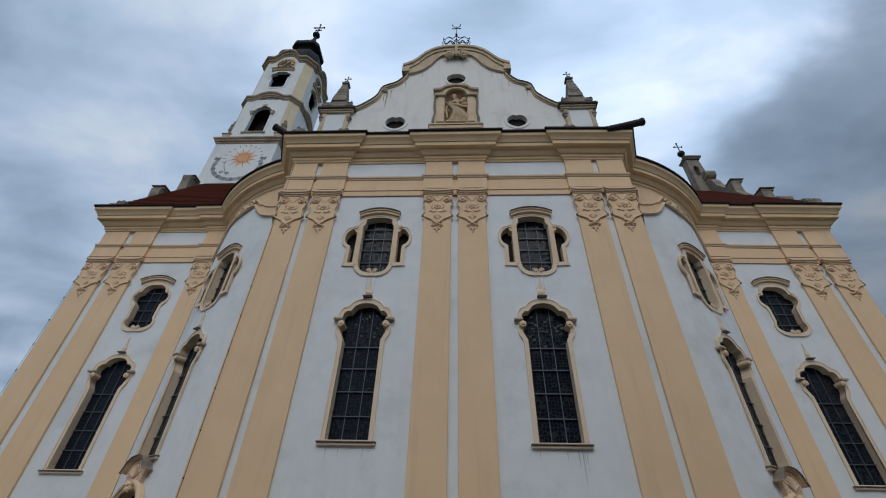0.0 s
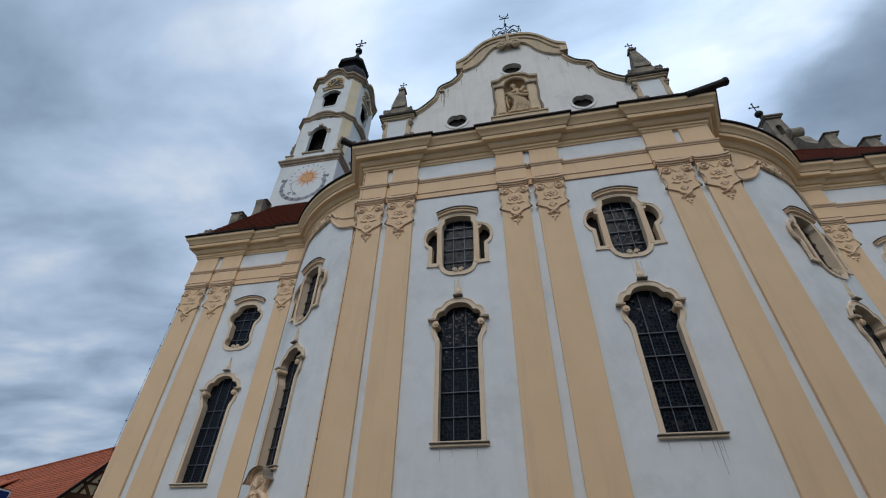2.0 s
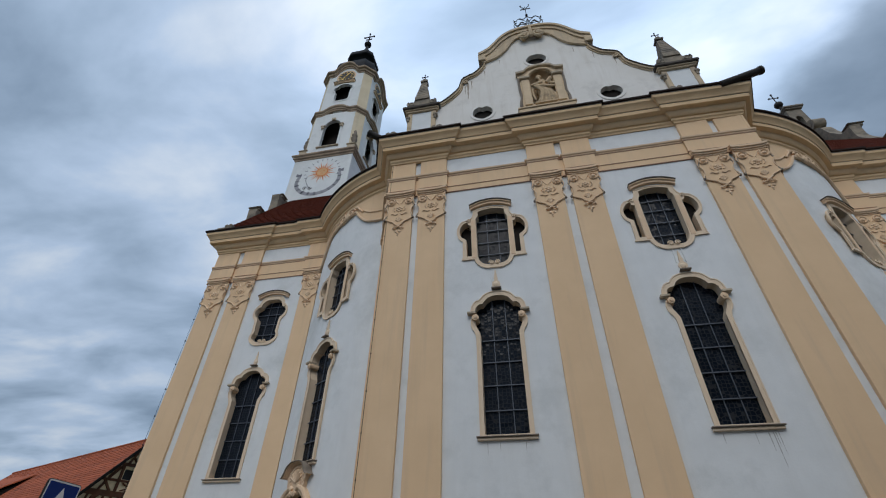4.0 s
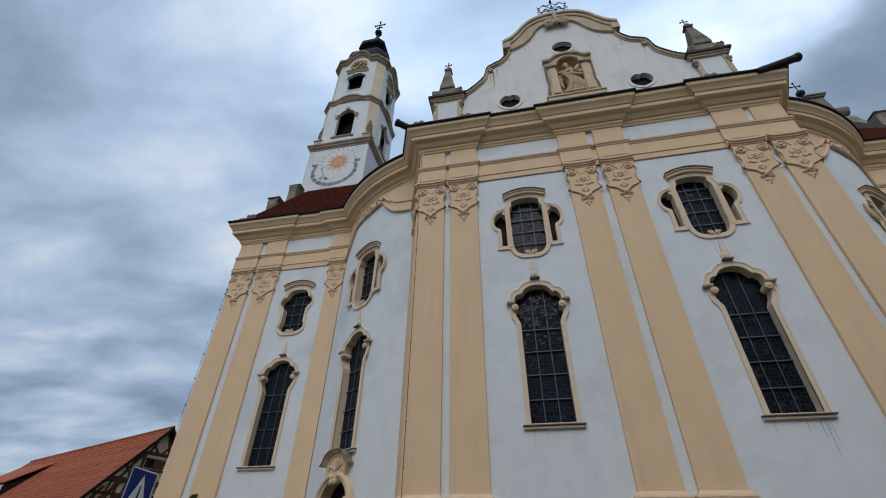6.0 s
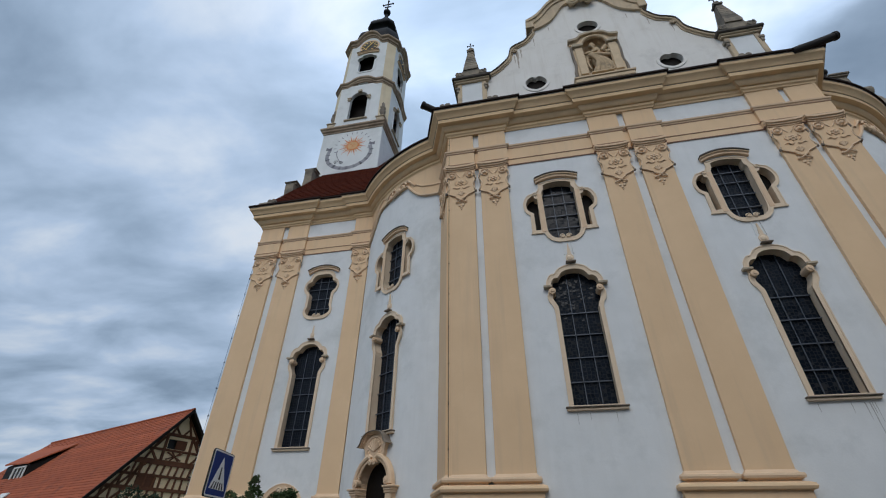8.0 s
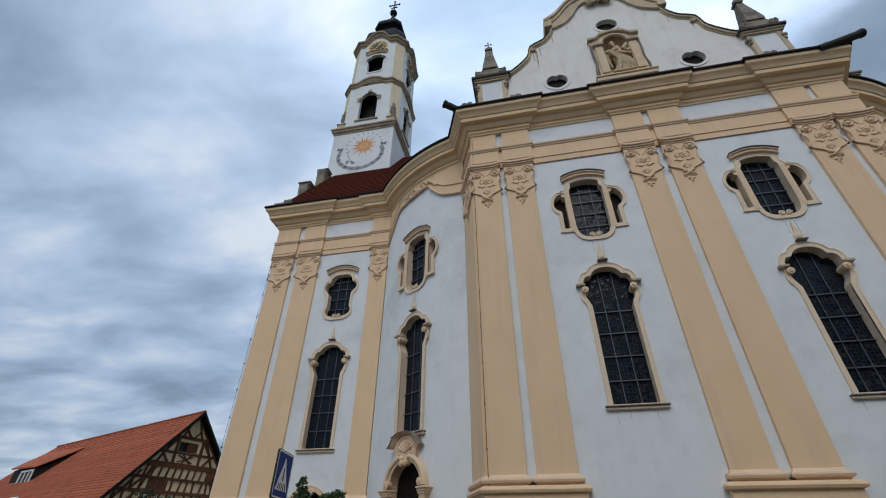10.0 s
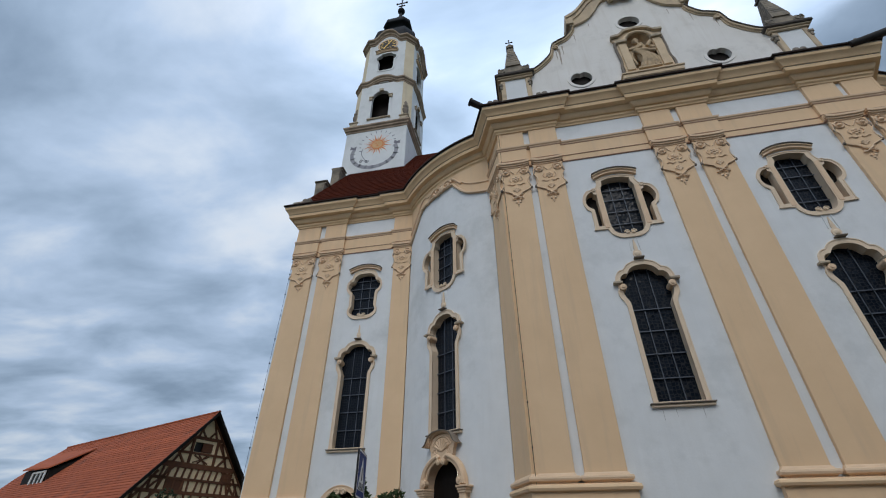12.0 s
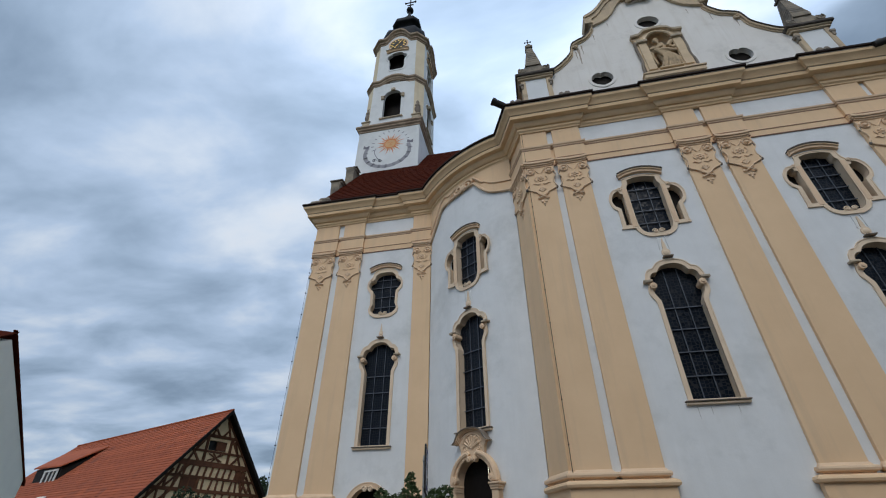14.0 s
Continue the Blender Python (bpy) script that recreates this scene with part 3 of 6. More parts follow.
def apron(parent, small=False):
    """The bell-shaped drop between the upper and the lower window; the small one is a slim teardrop."""
    k = 0.62 if small else 0.9
    b = prism(sym([(x * k, z) for x, z in smooth_line([(0, 10.74), (0.12, 10.78), (0.175, 10.9), (0.15, 11.02), (0.08, 11.09)], 3) + [(0.07, 11.12), (0.085, 11.16), (0.015, 11.5 if small else 11.6), (0, 11.5 if small else 11.6)]]), -0.05, 0.02)
    ball(b, (0, -0.05, 10.91), 0.13 * k, (1, 0.35, 1), 12, 8)
    part("apron", b, STUCCO, parent, "bell-shaped stucco drop", smooth=40)
    if small:
        return
    b = prism([(-0.19, 11.1), (-0.165, 11.1), (-0.135, 11.7), (-0.16, 11.7)], -0.04, 0.02)
    prism([(0.165, 11.1), (0.19, 11.1), (0.16, 11.7), (0.135, 11.7)], -0.04, 0.02, bm=b)
    part("apron_fillet", b, WHITE, parent)


def mid_window(m):
    w = rim(MID_OUT, [MID_IN, EAR_IN, EAR_IN_L], "eared_window", STUCCO, -0.045, REVEAL, church, m, "upper window with narrow side lights under a bowed hood")
    hood(w, 0.91, 14.98, 0.26, 0.24, 0.24)
    scrolls(w, ((0.12, 11.98, 0.11), (1.0, 14.38, 0.1)))
    for s in (-1, 1):
        b = fresh()
        box(b, min(s * 0.72, s * 0.9), max(s * 0.72, s * 0.9), -0.06, 0.1, 12.3, 14.4, bevel=0.012)
        part("mullion", b, CREAM, w)
    glazing((-0.24, 0.24), [12.62, 13.28, 13.94, 14.5], MID_IN, REVEAL - 0.02, w)
    # dark panels stand in for the unlit inside of the slits
    for o in (EAR_IN, EAR_IN_L):
        part("side_light", prism(grown(o, 0.02), REVEAL - 0.02, REVEAL + 0.02), DARK_WOOD_SHADE, w, "dark panel for the unlit narrow side opening")
    apron(w)
    return w


def small_window(m):
    w = rim(SMALL_OUT, [SMALL_IN], "lobed_window", STUCCO, -0.045, REVEAL, church, m, "lobed upper window under a bowed hood")
    hood(w, 0.94, 14.88, 0.28, 0.23, 0.24)
    scrolls(w, ((0.12, 12.12, 0.11), (0.8, 14.34, 0.1)))
    glazing((-0.25, 0.25), [12.66, 13.3, 13.94, 14.44], SMALL_IN, REVEAL - 0.02, w)
    apron(w, True)
    return w


ARC_X, ARC_Y = arc_point(ARC_MID)
LEFT_ARC, RIGHT_ARC = pose(ARC_X, ARC_Y, 0, 0, 0, -math.degrees(ARC_MID)), pose(-ARC_X, ARC_Y + back(-ARC_X), 0, 0, 0, math.degrees(ARC_MID) + 1.5)
first = low_window(pose(-BAY, FRONT, 0))
for m in (pose(BAY, FRONT, 0), pose(WIN, WING, 0), pose(-WIN, WING + back(-WIN), 0, 0, 0, 1.5), LEFT_ARC, RIGHT_ARC):
    copy_thing(first, m)
first = mid_window(pose(-BAY, FRONT, 0))
for m in (pose(BAY, FRONT, 0), LEFT_ARC, RIGHT_ARC):
    copy_thing(first, m)
first = small_window(pose(WIN, WING, 0))
copy_thing(first, pose(-WIN, WING + back(-WIN), 0, 0, 0, 1.5))


# ---------------------------------------------------------------- church: side portals
def portal(m):
    out = arch_outline(1.22, 0.1, 3.28, 1.18)
    p = rim(out, [DOOR_IN], "portal", CREAM, -0.1, 0.36, church, m, "arched cream stone portal with shell pediment")
    for s in (-1, 1):
        b = fresh()
        box(b, min(s * 0.85, s * 1.38), max(s * 0.85, s * 1.38), -0.3, 0.3, 3.2, 3.27, bevel=0.015)
        box(b, min(s * 0.87, s * 1.31), max(s * 0.87, s * 1.31), -0.25, 0.3, 3.11, 3.21, bevel=0.015)
        box(b, min(s * 0.88, s * 1.27), max(s * 0.88, s * 1.27), -0.22, 0.3, 3.03, 3.12, bevel=0.015)
        part("impost", b, CREAM, p)
        b = fresh()
        box(b, min(s * 0.91, s * 1.22), max(s * 0.91, s * 1.22), -0.18, 0.3, 0.1, 3.05, bevel=0.02)
        part("jamb", b, CREAM, p)
        b = fresh()
        volute(b, s * 0.96, 3.44, 0.14, -0.24, -0.02)
        part("scroll", b, CREAM, p)
        b = fresh()
        volute(b, s * 0.13, 4.13, 0.11, -0.24, -0.02)
        part("scroll", b, CREAM, p)
        arch = [(s * x, z) for x, z in [(0.14, 4.26)] + [(1.11 * math.sin(a), 3.32 + 1.06 * math.cos(a)) for a in [0.25 + 0.12 * i for i in range(12)]]]
        b = tube([(x, -0.13, z) for x, z in arch], 0.1, 8)
        arch = [(s * x, z) for x, z in [(0.14, 4.16)] + [(0.96 * math.sin(a), 3.32 + 0.93 * math.cos(a)) for a in [0.25 + 0.12 * i for i in range(12)]]]
        tube([(x, -0.1, z) for x, z in arch], 0.055, 8, b)
        part("arch_roll", b, CREAM, p)
    panel = sym(smooth_line([(0, 4.2), (0.5, 4.22), (0.6, 4.36), (0.62, 4.52), (0.69, 4.7)], 3) + [(0.7, 4.72)] + [(0.7 * math.cos(a * math.pi / 20), 4.72 + 0.42 * math.sin(a * math.pi / 20)) for a in range(1, 11)])
    part("pediment_panel", prism(panel, -0.14, 0.02), CREAM, p)
    for i in range(7):
        a = radians(-66 + 22 * i)
        tip = (0.4 * math.sin(a), -0.155, 4.56 + 0.38 * math.cos(a))
        b = tube([(0, -0.15, 4.52), tip], 0.035, 6, taper=1.9)
        ball(b, tip, 0.062, (1, 0.5, 1), 8, 6)
        part("shell_rib", b, CREAM, p, smooth=40)
    rim_arc = [(0.52 * math.sin(radians(-70 + 10 * i)), -0.145, 4.55 + 0.5 * math.cos(radians(-70 + 10 * i))) for i in range(15)]
    part("shell_rim", tube(rim_arc, 0.03, 6), CREAM, p, smooth=40)
    for s in (-1, 1):
        b = tube([(s * abs(x), y, z) for x, y, z in spiral(0.36, 4.5, 0.14, 1.1, 1, -0.145, 14)], 0.025, 5)
        part("shell_curl", b, CREAM, p, smooth=40)
    curve = smooth_line([(0.84, 4.72), (0.75, 4.78), (0.67, 4.88), (0.6, 5.01), (0.47, 5.12), (0.26, 5.19), (0, 5.21)], 3)
    low = curve + [(-x, z) for x, z in curve[-2::-1]]
    b = fresh()
    slab_top = fresh()
    for o0, o1, out, into in ((-0.08, -0.02, 0.19, b), (-0.025, 0.03, 0.25, b), (0.025, 0.065, 0.31, b), (0.06, 0.1, 0.36, slab_top)):
        mid = Vector((0, 4.7))
        a = [tuple(mid + (Vector(q) - mid) * (1 + o0 / 0.8)) for q in low]
        c = [tuple(mid + (Vector(q) - mid) * (1 + o1 / 0.8)) for q in low]
        prism(a + c[::-1], -out, 0.02, bm=into)
    ped = part("pediment", b, CREAM, p, "round-arched moulded pediment")
    part("pediment_slab", slab_top, DARKSTONE, ped, "dark weathered covering")
    # door colour holds the shade of its recess
    b = prism(DOOR_IN, 0.32, 0.4)
    door = part("door", b, DARK_WOOD_SHADE, p, "oak door darkened for its shaded recess")
    for x in (-0.34, 0.34):
        for z0, z1 in ((0.3, 1.2), (1.35, 2.5)):
            b = fresh()
            box(b, x - 0.24, x + 0.24, 0.29, 0.33, z0, z1, bevel=0.015)
            part("door_panel", b, DARK_WOOD_SHADE, door)
    b = fresh()
    ball(b, (0.5, 0.2, 3.5), 0.04)
    tube([(0.5, 0.2, 3.5), (0.5, 0.2, 3.95)], 0.004, 5, b)
    part("lantern", b, LAMPGLASS, p, "small lit white hanging lamp")
    return p


first = portal(LEFT_ARC)
copy_thing(first, RIGHT_ARC)


def blind_portal(m):
    out = arch_outline(1.07, 0.1, 2.65, 1.08)
    p = rim(out, [NICHE_DOOR_IN], "side_portal", CREAM, -0.07, 0.5, church, m, "low arched portal with scrolled cream surround")
    scrolls(p, ((0.14, 3.44, 0.13), (0.9, 2.72, 0.13)), -0.12)
    part("door", prism(NICHE_DOOR_IN, 0.46, 0.54), DARK_WOOD_SHADE, p, "oak door darkened for its shaded recess")
    return p


first = blind_portal(pose(WIN, WING, 0))
copy_thing(first, pose(-WIN, WING + back(-WIN), 0, 0, 0, 1.5))


# ---------------------------------------------------------------- church: pilasters
def capital_parts(parent, w, y):
    """A flat rococo capital: curved abacus, a cloth-like shield with scroll eyes, rosette, shell and drop, on a shaft w wide with its face at depth y."""
    h = w / 2
    n = 12
    bow = [(-h - 0.1 + (2 * h + 0.2) * i / n) for i in range(n + 1)]
    dip = lambda x: 0.075 * (abs(x) / (h + 0.1)) ** 4
    b = fresh()
    for z0, z1, out, wide in ((16.47, 16.58, 0.2, 1.0), (16.38, 16.475, 0.14, 0.95), (16.3, 16.385, 0.08, 0.9)):
        lo = [(x * wide, z0 + dip(x)) for x in bow]
        prism(lo + [(x, z1 + dip(x)) for x in reversed([q * wide for q in bow])], y - out, y + 0.1, bm=b)
    part("abacus", b, CREAM, parent, smooth=40)
    half = [(0, 14.5)] + smooth_line([(0.1, 14.56), (0.24, 14.74), (0.42, 14.84), (h - 0.04, 14.93), (h + 0.05, 15.02)], 3) + smooth_line([(h + 0.02, 15.12), (h - 0.06, 15.3), (h - 0.05, 15.52), (h + 0.04, 15.7), (h + 0.07, 15.86), (h + 0.02, 16.1), (h + 0.05, 16.3)], 3) + [(0, 16.32)]
    cloth = sym(half)
    b = prism(cloth, y - 0.045, y + 0.02)
    part("shield", b, OCHRE, parent)
    for s in (-1, 1):
        edge = [(s * x, y - 0.05, z) for x, z in half[1:-1]]
        part("hem", tube(edge, 0.026, 6), CREAM, parent, smooth=40)
        b = fresh()
        m = Matrix.Translation((s * (h - 0.2), y - 0.045, 16.02)) @ Matrix.Rotation(radians(90), 4, "X")
        lathe([(0.2, 0.0), (0.2, 0.05), (0.17, 0.075), (0.14, 0.05), (0.13, 0.02), (0.1, 0.02), (0.085, 0.07), (0.05, 0.1), (0.0, 0.1)], 16, b, m)
        tube(smooth_line([(s * (h - 0.03), y - 0.05, 16.12), (s * (h - 0.18), y - 0.07, 16.24), (s * 0.26, y - 0.07, 16.2), (s * 0.14, y - 0.06, 16.02), (s * 0.05, y - 0.06, 15.9)], 3), 0.03, 6, b, 0.7)
        part("volute", b, CREAM, parent, smooth=40)
        for x, z, r in ((h + 0.05, 15.78, 0.055), (h + 0.05, 14.98, 0.065)):
            b = fresh()
            ball(b, (s * x, y - 0.03, z), r, (0.9, 0.9, 1.25), 8, 6)
            tube([(s * x, y - 0.03, z + 0.02), (s * (x - 0.06), y - 0.04, z + 0.16)], 0.045, 6, b, 0.6)
            part("tassel", b, DARKSTONE, parent, "dark weathered stone tassel", smooth=40)
        b = tube(smooth_line([(s * 0.06, y - 0.06, 15.26), (s * 0.18, y - 0.07, 15.2), (s * 0.3, y - 0.07, 15.28), (s * 0.4, y - 0.06, 15.24)], 3), 0.026, 6, taper=0.7)
        part("tendril", b, CREAM, parent, smooth=40)
        b = tube(smooth_line([(s * 0.2, y - 0.06, 15.42), (s * 0.3, y - 0.07, 15.56), (s * 0.22, y - 0.07, 15.72)], 3), 0.024, 6, taper=0.7)
        part("tendril", b, CREAM, parent, smooth=40)
        b = tube(smooth_line([(s * 0.22, y - 0.06, 14.66), (s * 0.05, y - 0.08, 14.54), (-s * 0.12, y - 0.08, 14.42), (-s * 0.24, y - 0.05, 14.4), (-s * 0.2, y - 0.05, 14.48)], 3), 0.034, 6)
        part("ribbon", b, CREAM, parent, smooth=40)
    b = fresh()
    ball(b, (0, y - 0.07, 15.56), 0.06, (1, 0.8, 1), 10, 6)
    part("rosette", b, CREAM, parent, smooth=40)
    for i in range(6):
        a = i * math.pi / 3 + 0.3
        q = fresh()
        ball(q, (0.12 * math.cos(a), y - 0.045, 15.56 + 0.12 * math.sin(a)), 0.065, (1.0, 0.8, 1.0), 8, 6)
        part("petal", q, CREAM, parent, smooth=40)
    for i in range(5):
        a = radians(-56 + 28 * i)
        part("shell_rib", tube([(0, y - 0.045, 14.76), (0.17 * math.sin(a), y - 0.06, 14.8 + 0.2 * math.cos(a))], 0.022, 6, taper=2.0), CREAM, parent, smooth=40)
    b = fresh()
    for x, zz, r in ((-0.085, 14.22, 0.06), (0.085, 14.22, 0.06), (0, 14.1, 0.055), (0, 14.0, 0.035)):
        ball(b, (x, y - 0.015, zz), r, (1.1, 0.6, 1.1), 8, 6)
    part("drop", b, CREAM, parent, smooth=40)


def base_parts(parent, w, y):
    h = w / 2
    b = sweep([(-h, 0.05), (-h, y), (h, y), (h, 0.05)], [(0.0, 3.3), (0.03, 3.26), (0.05, 3.22), (0.13, 3.2), (0.15, 3.14), (0.13, 3.08), (0.05, 3.05), (0.02, 3.0), (0, 2.96)])
    part("base", b, CREAM, parent, smooth=35)


def pilaster(w, m, out=0.13):
    b = fresh()
    box(b, -w / 2, w / 2, -out, 0.02, 2.9, 16.3, bevel=0.012)
    p = part("pilaster", b, OCHRE, church, "", m)
    capital_parts(p, w, -out)
    base_parts(p, w, -out)
    return p


first = pilaster(1.25, pose(-7.74, FRONT, 0))
for x in (-6.2, -0.8, 0.8, 6.2, 7.74):
    copy_thing(first, pose(x, FRONT, 0))
first = pilaster(1.38, pose(-21.19, WING, 0))
for x in (-19.4, 19.4, 21.19):
    copy_thing(first, pose(x, WING + back(x), 0))
first = pilaster(1.04, pose(-14.8, WING, 0))
copy_thing(first, pose(14.8, WING + back(14.8), 0))
first = pilaster(1.66, pose(-8.68, 0.87, 0, 0, 0, -68.5), 0.06)
copy_thing(first, pose(8.68, 0.87 + back(8.68), 0, 0, 0, 68.5))


def plinth(path):
    b = sweep(path, [(0.0, 3.0), (0.08, 3.0), (0.2, 2.95), (0.23, 2.88), (0.2, 2.81), (0.1, 2.78), (0.1, 2.6), (0.1, 0.5), (0.2, 0.42), (0.2, 0.0), (0.0, 0.0)])
    return part("plinth", b, OCHRE, church, "ochre plinth with a rounded moulding", smooth=35)


plinth([(-9.06, 1.69), (-8.4, 0.02), (-5.5, 0.02), (-5.5, 0.16)])
plinth(flip([(-9.06, 1.69), (-8.4, 0.02), (-5.5, 0.02), (-5.5, 0.16)]))
plinth([(-1.5, 0.16), (-1.5, 0.02), (1.5, 0.02), (1.5, 0.16)])
plinth([(-22.05, 7.0), (-22.05, 5.32), (-18.7, 5.32), (-18.7, 5.46)])
plinth(flip([(-22.05, 7.0), (-22.05, 5.32), (-18.7, 5.32), (-18.7, 5.46)]))
plinth([(-15.45, 5.46), (-15.45, 5.32), (-14.3, 5.32)])
plinth(flip([(-15.45, 5.46), (-15.45, 5.32), (-14.3, 5.32)]))

# ---------------------------------------------------------------- church: entablature
def notched(path, gaps, y0, y1):
    """The path with a shallow recess at each gap (x0, x1) of its straight stretch at depth y0."""
    out = []
    for a, b in zip(path, path[1:] + path[-1:]):
        out.append(a)
        if a[1] == y0 and b[1] == y0:
            for x0, x1 in gaps:
                if a[0] < x0 and x1 < b[0]:
                    out += [(x0, y0), (x0, y1), (x1, y1), (x1, y0)]
    return out


WING_BAND = notched(WING_PATH[1:], [(-20.47, -20.11)], 5.32, 5.42) + [ARC_PATH[0]]
FRONT_BAND = notched(FRONT_PATH + flip(FRONT_PATH), [(-7.11, -6.83), (-0.17, 0.17), (6.83, 7.11)], 0.02, 0.12)
for path in (WING_BAND, FRONT_BAND, flip(WING_BAND)):
    b = sweep(path, [(-0.1, 16.44), (0.03, 16.44), (0.035, 16.76), (0.055, 16.78), (0.055, 17.5), (-0.1, 17.5)])
    part("architrave", b, OCHRE, church, "ochre architrave band")
    b = sweep(path, [(-0.1, 17.5), (0.07, 17.5), (0.09, 17.53), (0.09, 17.57), (0.135, 17.6), (0.15, 17.68), (0.13, 17.7), (-0.1, 17.75)])
    part("string_course", b, CREAM, church)
    for z, d in ((16.40, 0.05), (16.755, 0.058), (17.475, 0.075)):
        b = sweep(path, [(-0.05, z), (d, z), (d, z + 0.035), (-0.05, z + 0.035)])
        part("red_line", b, REDLINE, church, "thin brown-red moulding line")
for x0, x1, y in ((-8.4, -7.11, FRONT), (-6.83, -5.5, FRONT), (-1.5, -0.15, FRONT), (0.15, 1.5, FRONT), (5.5, 6.83, FRONT), (7.11, 8.4, FRONT), (-22.05, -20.48, WING), (-20.1, -18.7, WING), (18.7, 20.1, WING), (20.48, 22.05, WING), (-15.45, -14.27, WING), (14.27, 15.45, WING)):
    b = fresh()
    box(b, x0, x1, y - 0.13 + back(x0), y + 0.1 + back(x0), 17.6, 19.0, bevel=0.01)
    part("frieze_block", b, OCHRE, church)
CORNICE = [(-0.1, 18.78), (0.05, 18.78), (0.07, 18.86), (0.13, 18.92), (0.13, 19.06), (0.2, 19.08), (0.28, 19.16), (0.33, 19.28), (0.34, 19.36), (0.56, 19.40), (0.58, 19.62), (0.62, 19.64), (0.66, 19.74), (0.74, 19.86), (0.82, 19.94), (0.84, 20.02), (0.84, 20.14), (-0.1, 20.2)]
part("cornice", sweep(WHOLE_PATH, CORNICE), CORNICESTONE, church, "deep moulded cream cornice", smooth=25)
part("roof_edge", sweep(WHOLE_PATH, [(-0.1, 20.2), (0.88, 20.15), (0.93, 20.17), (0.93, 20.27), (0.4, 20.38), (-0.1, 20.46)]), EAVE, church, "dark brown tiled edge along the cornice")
# dark strips for soot, with the shade between moulding steps put into their colour
part("dirt_line", sweep(WHOLE_PATH, [(0.5, 19.605), (0.586, 19.605), (0.6, 19.64), (0.5, 19.64)]), DARKSTONE, church, "dark line for soot and shade between the cornice steps")
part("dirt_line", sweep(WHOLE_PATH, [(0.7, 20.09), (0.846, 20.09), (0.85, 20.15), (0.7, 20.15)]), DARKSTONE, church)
# arched band of the bowed bays
low = [(sa, 16.42)] + smooth_line([(-3.35, 16.42), (-2.6, 17.15), (-1.95, 17.9), (-1.1, 18.02), (0.2, 18.12)], 4) + smooth_line([(0.75, 18.12), (1.15, 17.55), (1.7, 17.0), (2.4, 16.72)], 4) + [(sb, 16.62)]
b = prism(low + [(sb, 18.8), (sa, 18.8)], -0.05, 0.02, cuts=[sa + (sb - sa) * i / 14 for i in range(1, 14)])
both_sides("arched_band", bent(b), OCHRE, church, "ochre band arched over the window")
b = tube([(x, -0.08, z + 0.04) for x, z in low], 0.075, 6)
tube([(x, -0.07, min(z + 0.5 + 0.2 * (abs(x) > 1.4), 18.72)) for x, z in low], 0.05, 6, b)
both_sides("arched_mould", bent(b), CREAM, church, smooth=40)
b = fresh()
for s in (-1, 1):
    tube([(s * q[0], q[1], q[2]) for q in spiral(0.36, 18.28, 0.33, 1.4, s, -0.14, 20)], 0.07, 6, b)
    tube(smooth_line([(s * 0.3, -0.14, 18.6), (s * 0.8, -0.14, 18.45), (s * 1.1, -0.12, 18.15), (s * 1.3, -0.1, 17.9)], 3), 0.07, 6, b, 0.5)
ball(b, (0, -0.1, 18.25), 0.2, (0.9, 0.6, 1.3))
both_sides("rocaille", bent(b), CREAM, church, "carved rocaille scrolls", smooth=40)

# ---------------------------------------------------------------- church: curved gable
GABLE = 0.41
upper = smooth_line([(0, 31.05), (0.8, 30.98), (1.5, 30.7), (2.05, 30.2), (2.5, 29.55), (2.95, 29.02), (3.5, 28.66)], 4)
lower = smooth_line([(3.12, 27.6), (3.28, 27.2), (3.7, 26.62), (4.16, 26.36), (4.5, 26.12), (4.64, 25.7), (4.78, 25.15), (5.25, 24.55), (5.8, 24.05), (6.4, 23.8)], 4)
EDGE = lower[::-1] + [(3.12, 28.3)] + [(x * 0.93, z - 0.25) for x, z in upper[::-1]]


def quatrefoil(cx, cz, rx, rz, notch=0.0):
    """A lobed opening, with a cusp pressed into its head where notch is set."""
    out = []
    for i in range(36):
        a = 2 * math.pi * i / 36
        top = max(0.0, 1 - abs(a - math.pi / 2) / 0.42)
        low = max(0.0, 1 - abs(a - math.pi * 1.5) / 0.5)
        k = 1 - notch * top ** 1.3 + notch * 0.3 * low
        out.append((cx + rx * math.cos(a), cz + rz * math.sin(a) * k))
    return out


OCULI = [quatrefoil(-3.5, 22.68, 0.57, 0.56, 0.24), quatrefoil(3.5, 22.68, 0.57, 0.56, 0.24), quatrefoil(0, 27.2, 0.6, 0.56)]
NICHE = [(-0.66, 22.5), (0.66, 22.5), (0.66, 24.95)] + [(0.66 * math.cos(a * math.pi / 12), 24.95 + 0.72 * math.sin(a * math.pi / 12)) for a in range(1, 12)] + [(-0.66, 24.95)]
bm = prism(sym([(0, 20.2), (6.4, 20.2)] + EDGE), GABLE, GABLE + 0.8, [grown(o, 0.02) for o in OCULI] + [grown(NICHE, 0.02)])
gable = part("gable_wall", bm, GABLEWHITE, church, "white curved baroque gable with rain streaks")
for o in OCULI:
    b = prism(grown(o, 0.16), GABLE - 0.04, GABLE + 0.02, [o])
    skin(o, GABLE - 0.04, GABLE + 0.26, b)
    part("oculus_frame", b, GABLEWHITE, gable)
    # near-black plate stands in for the unlit space behind
    part("oculus_backing", prism(grown(o, 0.15), GABLE + 0.26, GABLE + 0.32), DARK_WOOD_SHADE, gable)
